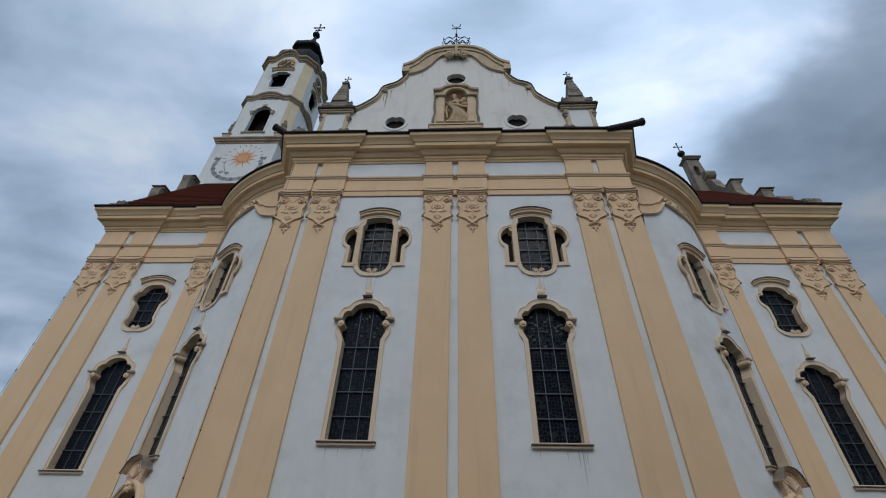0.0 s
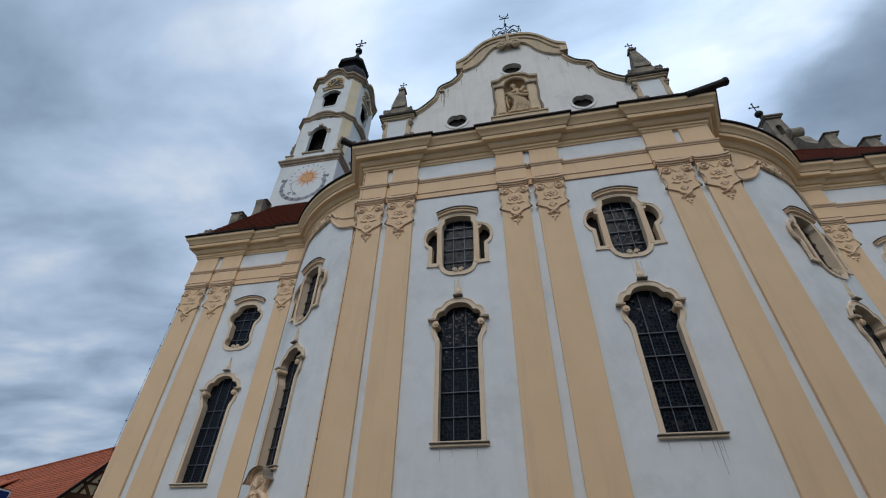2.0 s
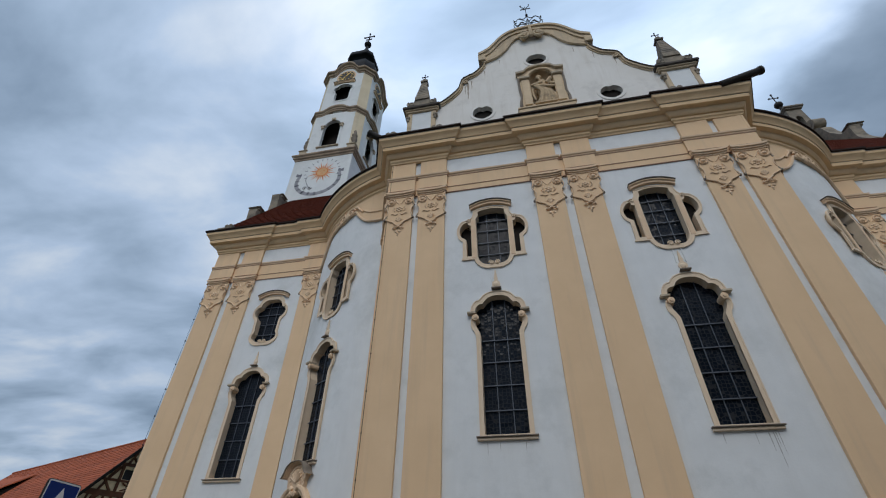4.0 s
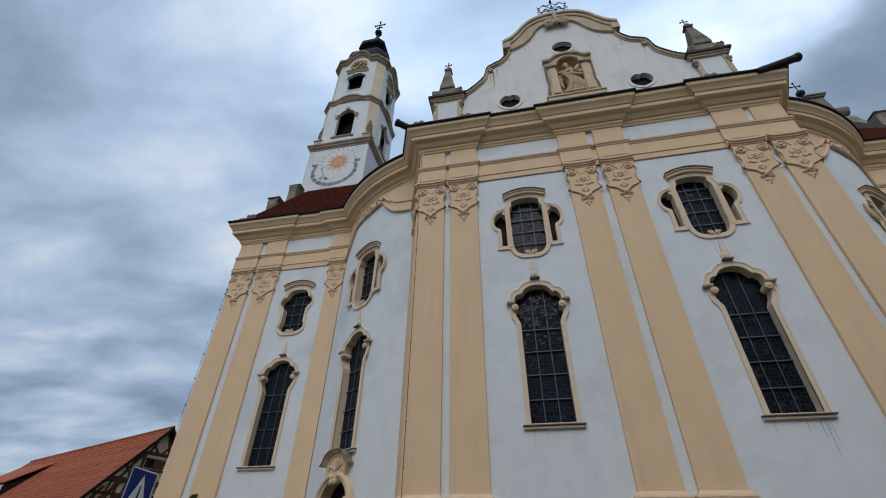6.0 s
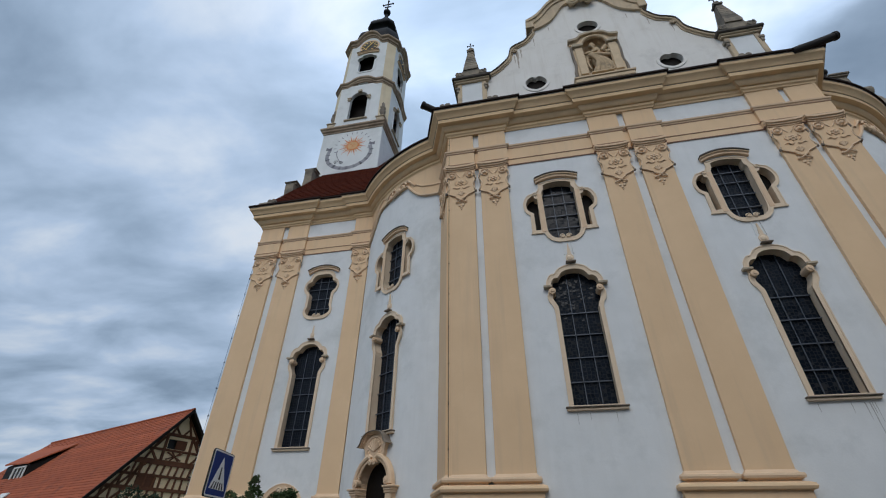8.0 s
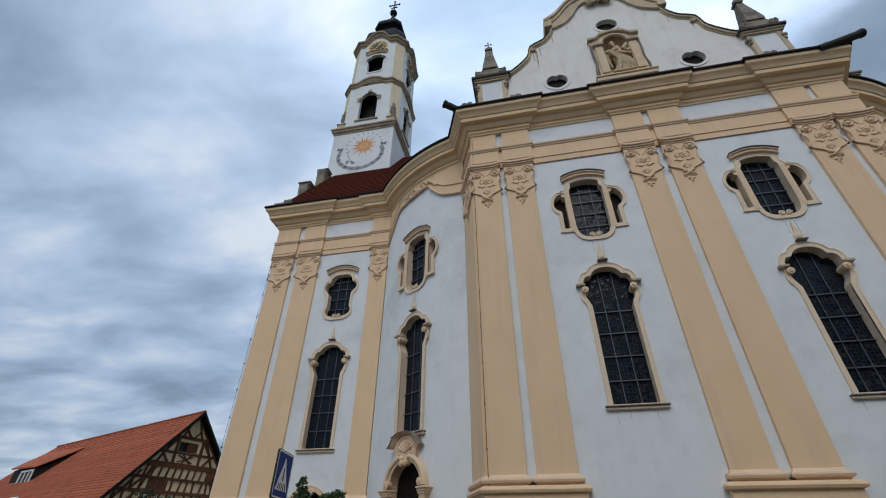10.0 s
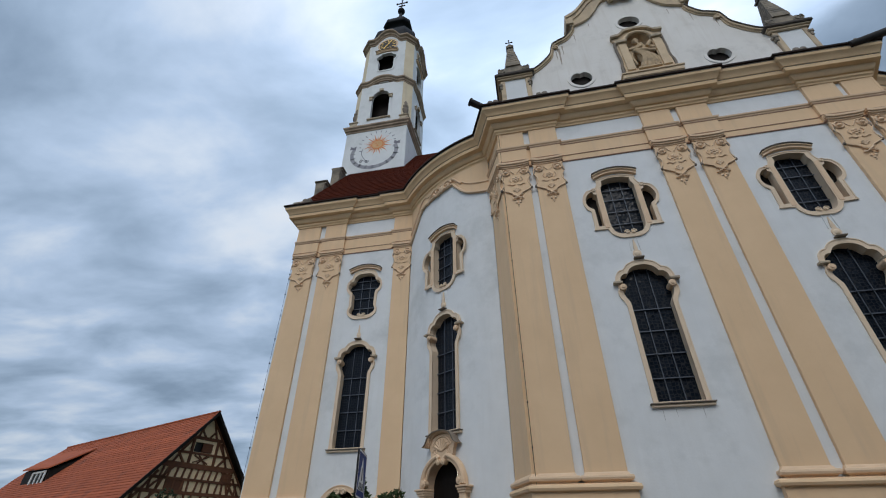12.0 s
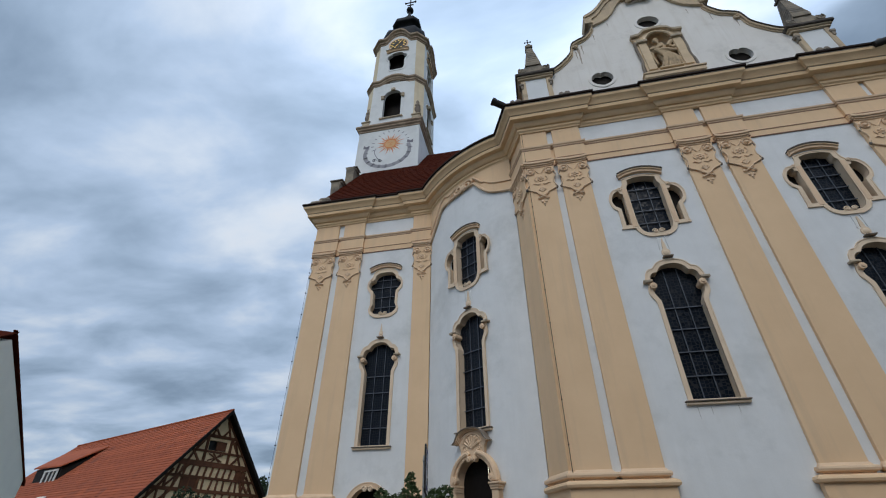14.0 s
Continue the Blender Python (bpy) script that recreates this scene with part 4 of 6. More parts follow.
# moulded top between the shoulders
band = upper + [(3.5, 27.95), (3.15, 27.72)] + smooth_line([(2.6, 27.95), (2.1, 28.3), (1.65, 28.9), (1.3, 29.55), (0.95, 29.95), (0.55, 30.02), (0, 30.1)], 3)
bm = prism(sym(band[::-1]), GABLE - 0.16, GABLE + 0.5)
coping = part("gable_crown", bm, CROWNSTONE, gable, "cream moulded crown of the gable")
bm = prism(sym((upper + [(x * 0.985, z - 0.22) for x, z in upper[::-1]])[::-1]), GABLE - 0.34, GABLE + 0.9)
prism(sym((([(x * 0.985, z - 0.2) for x, z in upper]) + [(x * 0.955, z - 0.5) for x, z in upper[::-1]])[::-1]), GABLE - 0.24, GABLE + 0.7, bm=bm)
for s in (-1, 1):
    box(bm, min(s * 3.05, s * 3.52), max(s * 3.05, s * 3.52), GABLE - 0.28, GABLE + 0.8, 27.86, 28.56, bevel=0.03)
part("crown_cornice", bm, CROWNSTONE, gable, "weathered moulded edge")
bm = fresh()
for s in (-1, 1):
    tube([(s * (q[0])  , q[1], q[2]) for q in spiral(0.5, 29.85, 0.4, 1.6, 1, GABLE - 0.3, 26, 1.2)], 0.1, 7, bm)
    volute(bm, s * 0.5, 29.85, 0.2, GABLE - 0.42, GABLE)
tube([(0, GABLE - 0.3, 30.9), (0, GABLE - 0.36, 30.0), (0, GABLE - 0.3, 29.65)], 0.12, 7, bm)
part("crown_scrolls", bm, CROWNSTONE, gable, "pair of stone volutes", smooth=40)
for s in (-1, 1):
    pts = [(s * x, z) for x, z in lower]
    out = [(s * (x + 0.07), z + 0.1) for x, z in lower]
    loop = pts + out[::-1]
    bm = prism(loop if s > 0 else loop[::-1], GABLE - 0.15, GABLE + 0.85)
    inn = [(s * (x - 0.06), z - 0.07) for x, z in lower]
    loop = pts + inn[::-1]
    prism(loop if s < 0 else loop[::-1], GABLE - 0.06, GABLE + 0.1, bm=bm)
    cp = part("gable_coping", bm, CROWNSTONE, gable, "weathered stone coping")
    lid = [(s * (x + 0.1), z + 0.135) for x, z in lower]
    loop = out + lid[::-1]
    part("coping_lid", prism(loop if s > 0 else loop[::-1], GABLE - 0.21, GABLE + 0.88), BLACKSTONE, cp, "blackened stone lid")
    bm = fresh()
    volute(bm, s * 4.4, 25.98, 0.12, GABLE - 0.14, GABLE + 0.2)
    tube([(s * abs(q[0]), q[1], q[2]) for q in spiral(4.4, 25.98, 0.2, 1.2, -1, GABLE - 0.1, 18, 1.2)], 0.045, 6, bm)
    part("coping_curl", bm, CROWNSTONE, cp, "curled stone step", smooth=40)
# niche
bm = prism(sym([(0, 22.2), (1.22, 22.2), (1.22, 25.3), (1.32, 25.35), (1.32, 25.62), (1.0, 25.68)] + smooth_line([(0.9, 25.75), (0.6, 25.98), (0, 26.08)], 3)), GABLE - 0.14, GABLE + 0.02, [NICHE])
skin(NICHE, GABLE - 0.14, GABLE + 0.5, bm)
niche = part("statue_niche", bm, NICHESTONE, gable, "cream stone niche with arched head")
for s in (-1, 1):
    b = fresh()
    box(b, min(s * 0.7, s * 1.12), max(s * 0.7, s * 1.12), GABLE - 0.22, GABLE, 22.45, 24.9, bevel=0.02)
    part("niche_pilaster", b, NICHESTONE, niche)
    b = fresh()
    box(b, min(s * 0.62, s * 1.22), max(s * 0.62, s * 1.22), GABLE - 0.34, GABLE, 24.9, 25.12, bevel=0.03)
    part("niche_impost", b, SANDSTONE, niche)
    b = tube(smooth_line([(s * 1.25, GABLE - 0.1, 25.2), (s * 1.26, GABLE - 0.1, 24.2), (s * 1.22, GABLE - 0.1, 23.4), (s * 1.32, GABLE - 0.1, 22.8), (s * 1.3, GABLE - 0.1, 22.3)], 4), 0.08, 6)
    part("niche_scroll", b, DARKSTONE, niche, "blackened side scroll", smooth=40)
ring = [(0.74 * math.cos(math.pi * i / 14), 24.98 + 0.8 * math.sin(math.pi * i / 14)) for i in range(15)]
b = tube([(x, GABLE - 0.2, z) for x, z in ring], 0.09, 7)
part("niche_arch", b, NICHESTONE, niche, smooth=40)
head = [(1.38, 25.55)] + smooth_line([(0.98, 25.6), (0.85, 25.68), (0.6, 25.94), (0, 26.06)], 4)
b = prism([(x, z) for x, z in head] + [(-x, z) for x, z in head[-2::-1]] + [(-x, z + 0.18) for x, z in head[:-1]] + [(x, z + 0.18) for x, z in head[::-1]], GABLE - 0.3, GABLE + 0.02)
part("niche_cornice", b, SANDSTONE, niche, "weathered stone cornice")
b = fresh()
box(b, -1.5, 1.5, GABLE - 0.3, GABLE + 0.02, 21.7, 22.05, bevel=0.03)
box(b, -1.4, 1.4, GABLE - 0.22, GABLE + 0.02, 22.05, 22.3, bevel=0.03)
box(b, -1.55, 1.55, GABLE - 0.36, GABLE + 0.02, 21.98, 22.1, bevel=0.02)
part("niche_ledge", b, NICHESTONE, niche)
niche_arc = [(0.68 * math.cos(math.pi * i / 10), GABLE + 0.1 + 0.4 * math.sin(math.pi * i / 10)) for i in range(11)]
b = fresh()
rows = []
for k in range(9):
    f = k / 8
    z = 22.4 + 2.55 * min(f * 2, 1) + 0.74 * math.sin(max(f * 2 - 1, 0) * math.pi / 2)
    s = math.cos(max(f * 2 - 1, 0) * math.pi / 2)
    rows.append([b.verts.new((x * s, GABLE + 0.1 + (y - GABLE - 0.1) * s, z)) for x, y in niche_arc])
for r, q in zip(rows, rows[1:]):
    for i in range(10):
        b.faces.new((r[i], r[i + 1], q[i + 1], q[i]))
box(b, -0.66, 0.66, GABLE, GABLE + 0.7, 22.3, 22.48)
part("niche_shell", b, NICHESTONE, niche, smooth=50)


def statue():
    """A weathered robed figure, one plain mesh."""
    b = fresh()
    # leaning body, narrow at the waist, wrapped in diagonal folds
    tube(smooth_line([(0.1, 0, 0.0), (0.06, 0, 0.6), (-0.06, -0.02, 1.15), (0.0, 0, 1.62), (-0.06, -0.03, 1.8)], 4), 0.27, 12, b, 0.85)
    ball(b, (0.02, -0.02, 1.55), 0.27, (1.15, 0.7, 1.0))
    ball(b, (-0.12, -0.12, 2.04), 0.15, (0.9, 1, 1.2))
    ball(b, (-0.1, -0.05, 2.1), 0.16, (1.05, 1.0, 0.9))
    tube(smooth_line([(-0.12, -0.2, 1.95), (-0.1, -0.22, 1.82), (-0.06, -0.2, 1.7)], 3), 0.07, 7, b, 0.5)
    tube(smooth_line([(-0.26, 0, 1.72), (-0.48, -0.14, 1.5), (-0.3, -0.32, 1.34), (0.0, -0.32, 1.46)], 4), 0.09, 8, b, 0.7)
    tube(smooth_line([(0.28, 0, 1.7), (0.5, -0.1, 1.52), (0.52, -0.26, 1.3), (0.34, -0.32, 1.24)], 4), 0.09, 8, b, 0.7)
    for i in range(11):
        f = i / 10
        a = (-0.42 + 0.3 * f, -0.2 - 0.1 * math.sin(f * 3.1), 1.3 - 0.1 * f)
        c = (-0.12 + 0.5 * f, -0.3, 0.75 - 0.1 * f)
        e = (-0.4 + 0.95 * f, -0.22, 0.04 + 0.12 * (i % 2))
        tube(smooth_line([a, c, e], 5), 0.05 + 0.018 * (i % 3), 6, b, 0.8)
    tube(smooth_line([(-0.4, -0.12, 1.24), (-0.1, -0.34, 1.16), (0.3, -0.34, 1.02), (0.56, -0.16, 1.16)], 4), 0.09, 7, b)
    tube(smooth_line([(0.54, -0.12, 1.2), (0.64, -0.14, 0.86), (0.5, -0.2, 0.42), (0.56, -0.16, 0.2)], 4), 0.1, 7, b, 0.5)
    tube(smooth_line([(-0.46, -0.1, 1.45), (-0.5, -0.12, 0.9), (-0.42, -0.14, 0.35)], 4), 0.08, 7, b, 0.6)
    tube([(0.18, -0.36, 1.3), (0.42, -0.36, 1.62)], 0.1, 6, b)
    box(b, -0.5, 0.5, -0.34, 0.3, -0.06, 0.04)
    ob = new("statue", mesh_of(b, "statue", STATUESTONE, 60))
    rm = ob.modifiers.new("blend", "REMESH")
    rm.mode, rm.voxel_size, rm.use_smooth_shade = "VOXEL", 0.022, True
    return tagged(ob, "weathered ochre stone robed statue standing in the gable niche", "statue")


statue().matrix_basis = pose(0.02, 0.5, 22.48) @ Matrix.Diagonal((1.18, 1.0, 1.3, 1))


# ---------------------------------------------------------------- iron crown, pinnacles
crown = thing("iron_cross", (0, GABLE - 0.22, 31.03), "black wrought-iron ornamental cross on the gable top", "cross")


def bar(name, pts, r, parent, mat=None, n=6):
    return part(name, tube(pts, r, n), mat or IRON, parent, smooth=50)


bar("shaft", [(0, 0, 0), (0, 0, 2.9)], 0.028, crown)
bar("cross_arm", [(-0.42, 0, 2.55), (0.42, 0, 2.55)], 0.034, crown)
for s in (-1, 1):
    bar("scroll", smooth_line([(0, 0, 2.5), (s * 0.14, 0, 2.75), (s * 0.32, 0, 2.9), (s * 0.36, 0, 3.08)], 3), 0.028, crown)
    bar("scroll", smooth_line([(0, 0, 0.0), (s * 0.45, 0, 0.75), (s * 0.9, 0, 0.25), (s * 1.1, 0, 0.9)], 4), 0.03, crown)
    bar("scroll", smooth_line([(s * 1.0, 0, 0.0), (s * 0.55, 0, 0.8), (s * 0.3, 0, 0.3), (0, 0, 1.1)], 4), 0.03, crown)
    bar("scroll", smooth_line([(0, 0, 1.5), (s * 0.3, 0, 1.15), (s * 0.7, 0, 1.3), (s * 1.0, 0, 1.0), (s * 1.15, 0, 1.2)], 4), 0.028, crown)
    bar("scroll", smooth_line([(s * 1.05, 0, 0.0), (s * 1.2, 0, 0.5), (s * 0.95, 0, 0.8)], 4), 0.03, crown)
    bar("ray", [(0, 0, 0.6), (s * 0.6, 0, 1.25)], 0.024, crown)
    for x, z in ((0.6, 1.25), (1.12, 0.95), (0.36, 3.1)):
        b = fresh()
        ball(b, (s * x, 0, z), 0.06, u=8, v=6)
        part("knob", b, IRON, crown)
crown.scale = (0.8, 1, 1)
bar("ring_bar", [(-1.1, 0, 0.45), (1.1, 0, 0.45)], 0.024, crown)
b = fresh()
ball(b, (0, 0, 1.6), 0.11)
part("knob", b, IRON, crown)


def pinnacle(m):
    b = fresh()
    box(b, -0.62, 0.62, 0.0, 1.5, 20.2, 23.6)
    p = part("pinnacle_block", b, WHITE, church, "white attic block carrying a stone obelisk", m)
    for s in (-1, 1):
        b = fresh()
        box(b, s * 0.7 - 0.13, s * 0.7 + 0.13, -0.04, 1.4, 20.2, 23.5, bevel=0.02)
        part("corner_strip", b, CROWNSTONE, p)
        b = fresh()
        box(b, s * 0.82 - 0.13, s * 0.82 + 0.13, -0.12, 0.3, 23.0, 23.2, bevel=0.03)
        box(b, s * 0.8 - 0.07, s * 0.8 + 0.07, -0.09, 0.25, 22.75, 23.02, bevel=0.02)
        part("bracket", b, LICHEN, p)
    b = fresh()
    box(b, -0.95, 0.95, -0.12, 1.6, 23.5, 23.64, bevel=0.03)
    box(b, -1.02, 1.02, -0.2, 1.7, 23.63, 23.74, bevel=0.03)
    cap = part("block_cap", b, CROWNSTONE, p, "moulded stone cap")
    b = fresh()
    box(b, -1.12, 1.12, -0.3, 1.8, 23.73, 23.93, bevel=0.04)
    part("cap_slab", b, BLACKSTONE, cap, "blackened stone slab")
    for s in (-1, 1):
        b = fresh()
        volute(b, s * 0.66, 24.2, 0.25, -0.2, 0.7)
        tube([(s * abs(q[0]), q[1], q[2]) for q in spiral(0.66, 24.2, 0.25, 1.3, -1, -0.22, 18, 1.0)], 0.04, 6, b)
        part("foot_scroll", b, LICHEN, p, smooth=40)
    foot = sym([(0, 23.92), (0.72, 23.92)] + smooth_line([(0.86, 24.1), (0.84, 24.3), (0.66, 24.42), (0.5, 24.5), (0.43, 24.86)], 3) + [(0, 24.86)])
    part("obelisk_foot", prism(foot, -0.16, 0.62), LICHEN, p, "curled stone foot")
    prof = [(0.43, 24.6), (0.43, 24.84)]
    for i in range(8):
        z, r = 24.84 + 0.235 * i, 0.42 - 0.032 * i
        prof += [(r, z), (r - 0.02, z + 0.19), (r - 0.05, z + 0.205), (r - 0.05, z + 0.23)]
    prof += [(0.15, 26.74), (0.15, 26.8), (0.22, 26.82), (0.23, 26.95), (0.14, 26.98)]
    part("obelisk", lathe(prof, m=Matrix.Translation((0, 0.2, 0)), square=True), LICHEN, p, "stepped weathered stone obelisk")
    b = fresh()
    ball(b, (0, 0.2, 27.12), 0.19)
    part("ball", b, LICHEN, p, smooth=60)
    holder = fresh()
    tube([(0, 0.2, 27.28), (0, 0.2, 27.86)], 0.028, 6, holder)
    tube([(-0.18, 0.2, 27.64), (0.18, 0.2, 27.64)], 0.026, 6, holder)
    for q in ((-0.18, 27.64), (0.18, 27.64), (0, 27.86)):
        ball(holder, (q[0], 0.2, q[1]), 0.05, u=8, v=6)
    part("cross", holder, IRON, p)
    return p


first = pinnacle(pose(-7.06, 0.3, 0))
copy_thing(first, pose(7.06, 0.3, 0))

# small scroll blocks standing along the cornice
def acroterion():
    b = fresh()
    box(b, -0.42, 0.42, -0.2, 0.25, 0.0, 0.28, bevel=0.05)
    volute(b, -0.24, 0.36, 0.2, -0.22, 0.25)
    volute(b, 0.2, 0.34, 0.24, -0.22, 0.25)
    return mesh_of(b, "cornice_scroll", DARKSTONE, 40)


scroll_mesh = acroterion()
for x, y in ((-8.4, -0.3), (-5.9, -0.3), (5.9, -0.3), (8.4, -0.3), (-21.4, 4.9), (21.4, 4.9)):
    ob = new("cornice_scroll", scroll_mesh)
    ob.parent, ob.matrix_basis = church, pose(x, y - 0.3 + back(x), 20.3) @ Matrix.Diagonal((0.66 if x < 0 else -0.66, 0.66, 0.66, 1))
# dark gutter troughs that rise over the corners of the eaves
for pts, r in (([(-8.75, -0.5, 20.3), (-9.1, -0.68, 20.45), (-9.5, -0.84, 20.64), (-9.6, -0.88, 20.69)], 0.17), ([(7.7, -0.78, 20.12), (8.6, -0.82, 20.34), (9.5, -0.86, 20.58), (9.62, -0.87, 20.62)], 0.17)):
    b = tube(pts, r, 12, taper=1.12)
    tube([pts[2], pts[3]], r + 0.04, 12, b)
    part("gutter_trough", b, LEAD, church, "dark round metal gutter end at the eaves corner", smooth=40)

# ---------------------------------------------------------------- roofs
def slab(points, thick, mat, parent, name, label=""):
    b = fresh()
    lo = [b.verts.new(q) for q in points]
    f = b.faces.new(lo)
    got = bmesh.ops.extrude_face_region(b, geom=[f])["geom"]
    bmesh.ops.translate(b, vec=(0, 0, thick), verts=[v for v in got if isinstance(v, bmesh.types.BMVert)])
    return part(name, b, mat, parent, label)


RIDGE_Y = 14.0
for s in (-1, 1):
    RIDGE_Z = 33.4 if s < 0 else 31.2
    off = back(20) if s > 0 else 0.0
    tilt = math.degrees(math.atan((RIDGE_Z - 20.35) / (RIDGE_Y - 4.75)))
    r = slab([(s * 22.0, 4.75 + off, 20.35), (s * 12.6, 4.75 + off, 20.35), (s * 11.0, 9.0 + off, 20.35 + (RIDGE_Z - 20.35) * 4.25 / 9.25), (s * 11.0, RIDGE_Y + off, RIDGE_Z), (s * 22.0, RIDGE_Y + off, RIDGE_Z)][::s], 0.14, REDROOF, church, "wing_roof", "dark red tiled wing roof")
    # tile courses
    for i in range(30):
        f0 = i / 30
        y, z = 4.72 + off + (RIDGE_Y - 4.72) * f0, 20.5 + (RIDGE_Z - 20.35) * f0
        b = fresh()
        xr = 12.6 - 1.6 * min(f0 * 2, 1)
        box(b, 0, 22.0 - xr, -0.02, 0.34, 0.0, 0.022, m=pose(min(s * 22.0, s * xr), y, z, tilt))
        part("tile_course", b, REDROOF, r)
    slab([(s * 22.0, RIDGE_Y + off, RIDGE_Z), (s * 11, RIDGE_Y + off, RIDGE_Z), (s * 11, 23, 20.35), (s * 22.0, 23, 20.35)][::s], 0.14, REDROOF, church, "rear_roof")
part("nave_roof", prism([(-8.0, 20.4), (8.0, 20.4), (0, 30.0)], 1.3, 14.0), REDROOF, church, "dark red tiled nave roof")
b = fresh()
top = [b.verts.new((x * 0.86, 10.3 - (10.3 - y) * 0.55, 22.6)) for x, y in ARC_PATH]
bot = [b.verts.new((x - (ARC_C.x - x) * -0.0, y, 20.45)) for x, y in ARC_PATH]
for i in range(18):
    b.faces.new((bot[i], bot[i + 1], top[i + 1], top[i]))
both_sides("bowed_roof", b, REDROOF, church)

# ---------------------------------------------------------------- scrolled end gables of the wings
def end_gable(full):
    side = smooth_line([(5.0, 20.3), (5.3, 21.0), (5.9, 21.4)], 3) + smooth_line([(6.3, 21.6), (6.9, 22.2), (7.2, 23.2), (7.15, 24.0)], 3) + [(7.1, 24.6), (8.1, 24.8)] + smooth_line([(8.2, 25.0), (8.8, 25.6), (9.1, 26.5), (9.1, 27.6)], 4) + [(9.0, 28.1), (10.2, 28.4), (10.35, 28.4)]
    if full:
        side = smooth_line([(4.9, 20.3), (5.2, 21.2), (5.9, 21.9), (6.5, 22.5), (7.2, 23.4), (7.7, 24.0)], 3) + [(7.75, 24.7), (8.5, 24.9)] + smooth_line([(8.75, 25.3), (9.3, 25.9), (9.75, 26.7), (9.8, 27.5)], 4) + [(9.75, 27.8), (10.6, 28.0)]
        side += smooth_line([(10.8, 28.3), (11.3, 29.1), (11.6, 30.0), (12.1, 30.6)], 4) + [(14.0, 30.7)]
        loop = side + [(28 - y, z) for y, z in side[-2::-1]]
    else:
        loop = side + [(10.6, 20.3)]
    return loop


for s, full in ((-1, False), (1, True)):
    b = prism(end_gable(full), 0, 0.7)
    if s < 0:
        turn = Matrix(((0, 1, 0, -22.75), (1, 0, 0, 0), (0, 0, 1, 0), (0, 0, 0, 1)))
    else:
        turn = Matrix(((0, 1, 0, 21.85), (1, 0, 0, back(20)), (0, 0, 1, 0), (0, 0, 0, 1)))
    moved(b, turn)
    g = part("end_gable", b, LICHEN, church, "weathered scrolled end gable")
    for y, z in (((8.1, 24.85), (10.1, 27.95)) if full else ((7.55, 24.8), (9.6, 28.2))):
        c = fresh()
        y += max(0, s) * back(20)
        box(c, s * 22.4 - 0.45, s * 22.4 + 0.45, y - 0.3, y + 0.35, z - 0.1, z + 0.1, bevel=0.04)
        box(c, s * 22.4 - 0.55, s * 22.4 + 0.55, y - 0.42, y + 0.45, z + 0.08, z + 0.2, bevel=0.05)
        part("gable_cap", c, LICHEN, g)
    mm = Matrix.Translation((s * 22.4 - 0.2 * max(0, s), max(0, s) * back(20), 0)) @ Matrix.Rotation(radians(90), 4, "Z")
    for y, z, r in (((5.5, 21.1, 0.4), (7.0, 22.9, 0.34), (12.1, 31.0, 0.5)) if full else ((5.4, 20.9, 0.34), (6.4, 22.05, 0.34), (8.4, 25.15, 0.3))):
        c = fresh()
        volute(c, y, z, r, -0.45, 0.45)
        part("gable_scroll", moved(c, mm), LICHEN, g, smooth=40)
    if full:
        hole = [(21.4, 31.3), (21.85, 31.3), (21.85, 32.3)] + [(21.625 + 0.225 * math.cos(math.pi * k / 6), 32.3 + 0.25 * math.sin(math.pi * k / 6)) for k in range(1, 6)] + [(21.4, 32.3)]
        c = prism([(21.05, 29.0), (22.5, 29.0), (22.5, 30.6), (22.3, 32.0), (22.15, 33.6), (21.05, 33.6)], 12.6, 13.4, [hole])
        arch = part("bell_arch", c, LICHEN, g, "pierced lichened stone block on the gable top")
        c = fresh()
        box(c, 20.9, 22.45, 12.35, 13.6, 33.58, 33.8, bevel=0.05)
        box(c, 20.98, 22.32, 12.45, 13.5, 33.42, 33.6, bevel=0.03)
        part("gable_cap", c, DARKSTONE, arch, "dark stone cap")
        c = fresh()
        ball(c, (21.05, 12.8, 34.5), 0.33)
        tube([(21.05, 12.8, 33.8), (21.05, 12.8, 34.3)], 0.12, 8, c)
        ob = part("roof_finial", c, LEAD, church, "dark metal ball finial with iron cross", smooth=50)
        c = tube([(21.05, 12.8, 34.8), (21.05, 12.8, 36.0)], 0.045, 6)
        tube([(20.7, 12.8, 35.5), (21.4, 12.8, 35.5)], 0.045, 6, c)
        for q in ((20.7, 35.5), (21.4, 35.5), (21.05, 36.0)):
            ball(c, (q[0], 12.8, q[1]), 0.09, u=8, v=6)
        part("cross", c, IRON, ob)

# ---------------------------------------------------------------- bell tower
TX, TY = -19.85, 13.75
tower = thing("bell_tower", (TX, TY, 20), "white and ochre baroque bell tower with dark onion dome", "tower")


def octagon(half, cut):
    c = half - cut
    return [(-c, -half), (c, -half), (half, -c), (half, c), (c, half), (-c, half), (-half, c), (-half, -c)]


b = fresh()
box(b, -2.98, 2.98, -3.15, 3.15, 0.0, 14.4)
shaft = part("lower_shaft", b, WHITE, tower, "white plaster shaft with painted sundial")
part("lower_cornice", sweep([(-2.98, -3.15), (2.98, -3.15), (2.98, 3.15), (-2.98, 3.15)], [(-0.2, 14.2), (0.06, 14.2), (0.08, 14.36), (0.2, 14.45), (0.22, 14.6), (0.34, 14.72), (0.34, 14.88), (-0.6, 15.0)], closed=True), TOWERSTONE, tower, "weathered cornice")
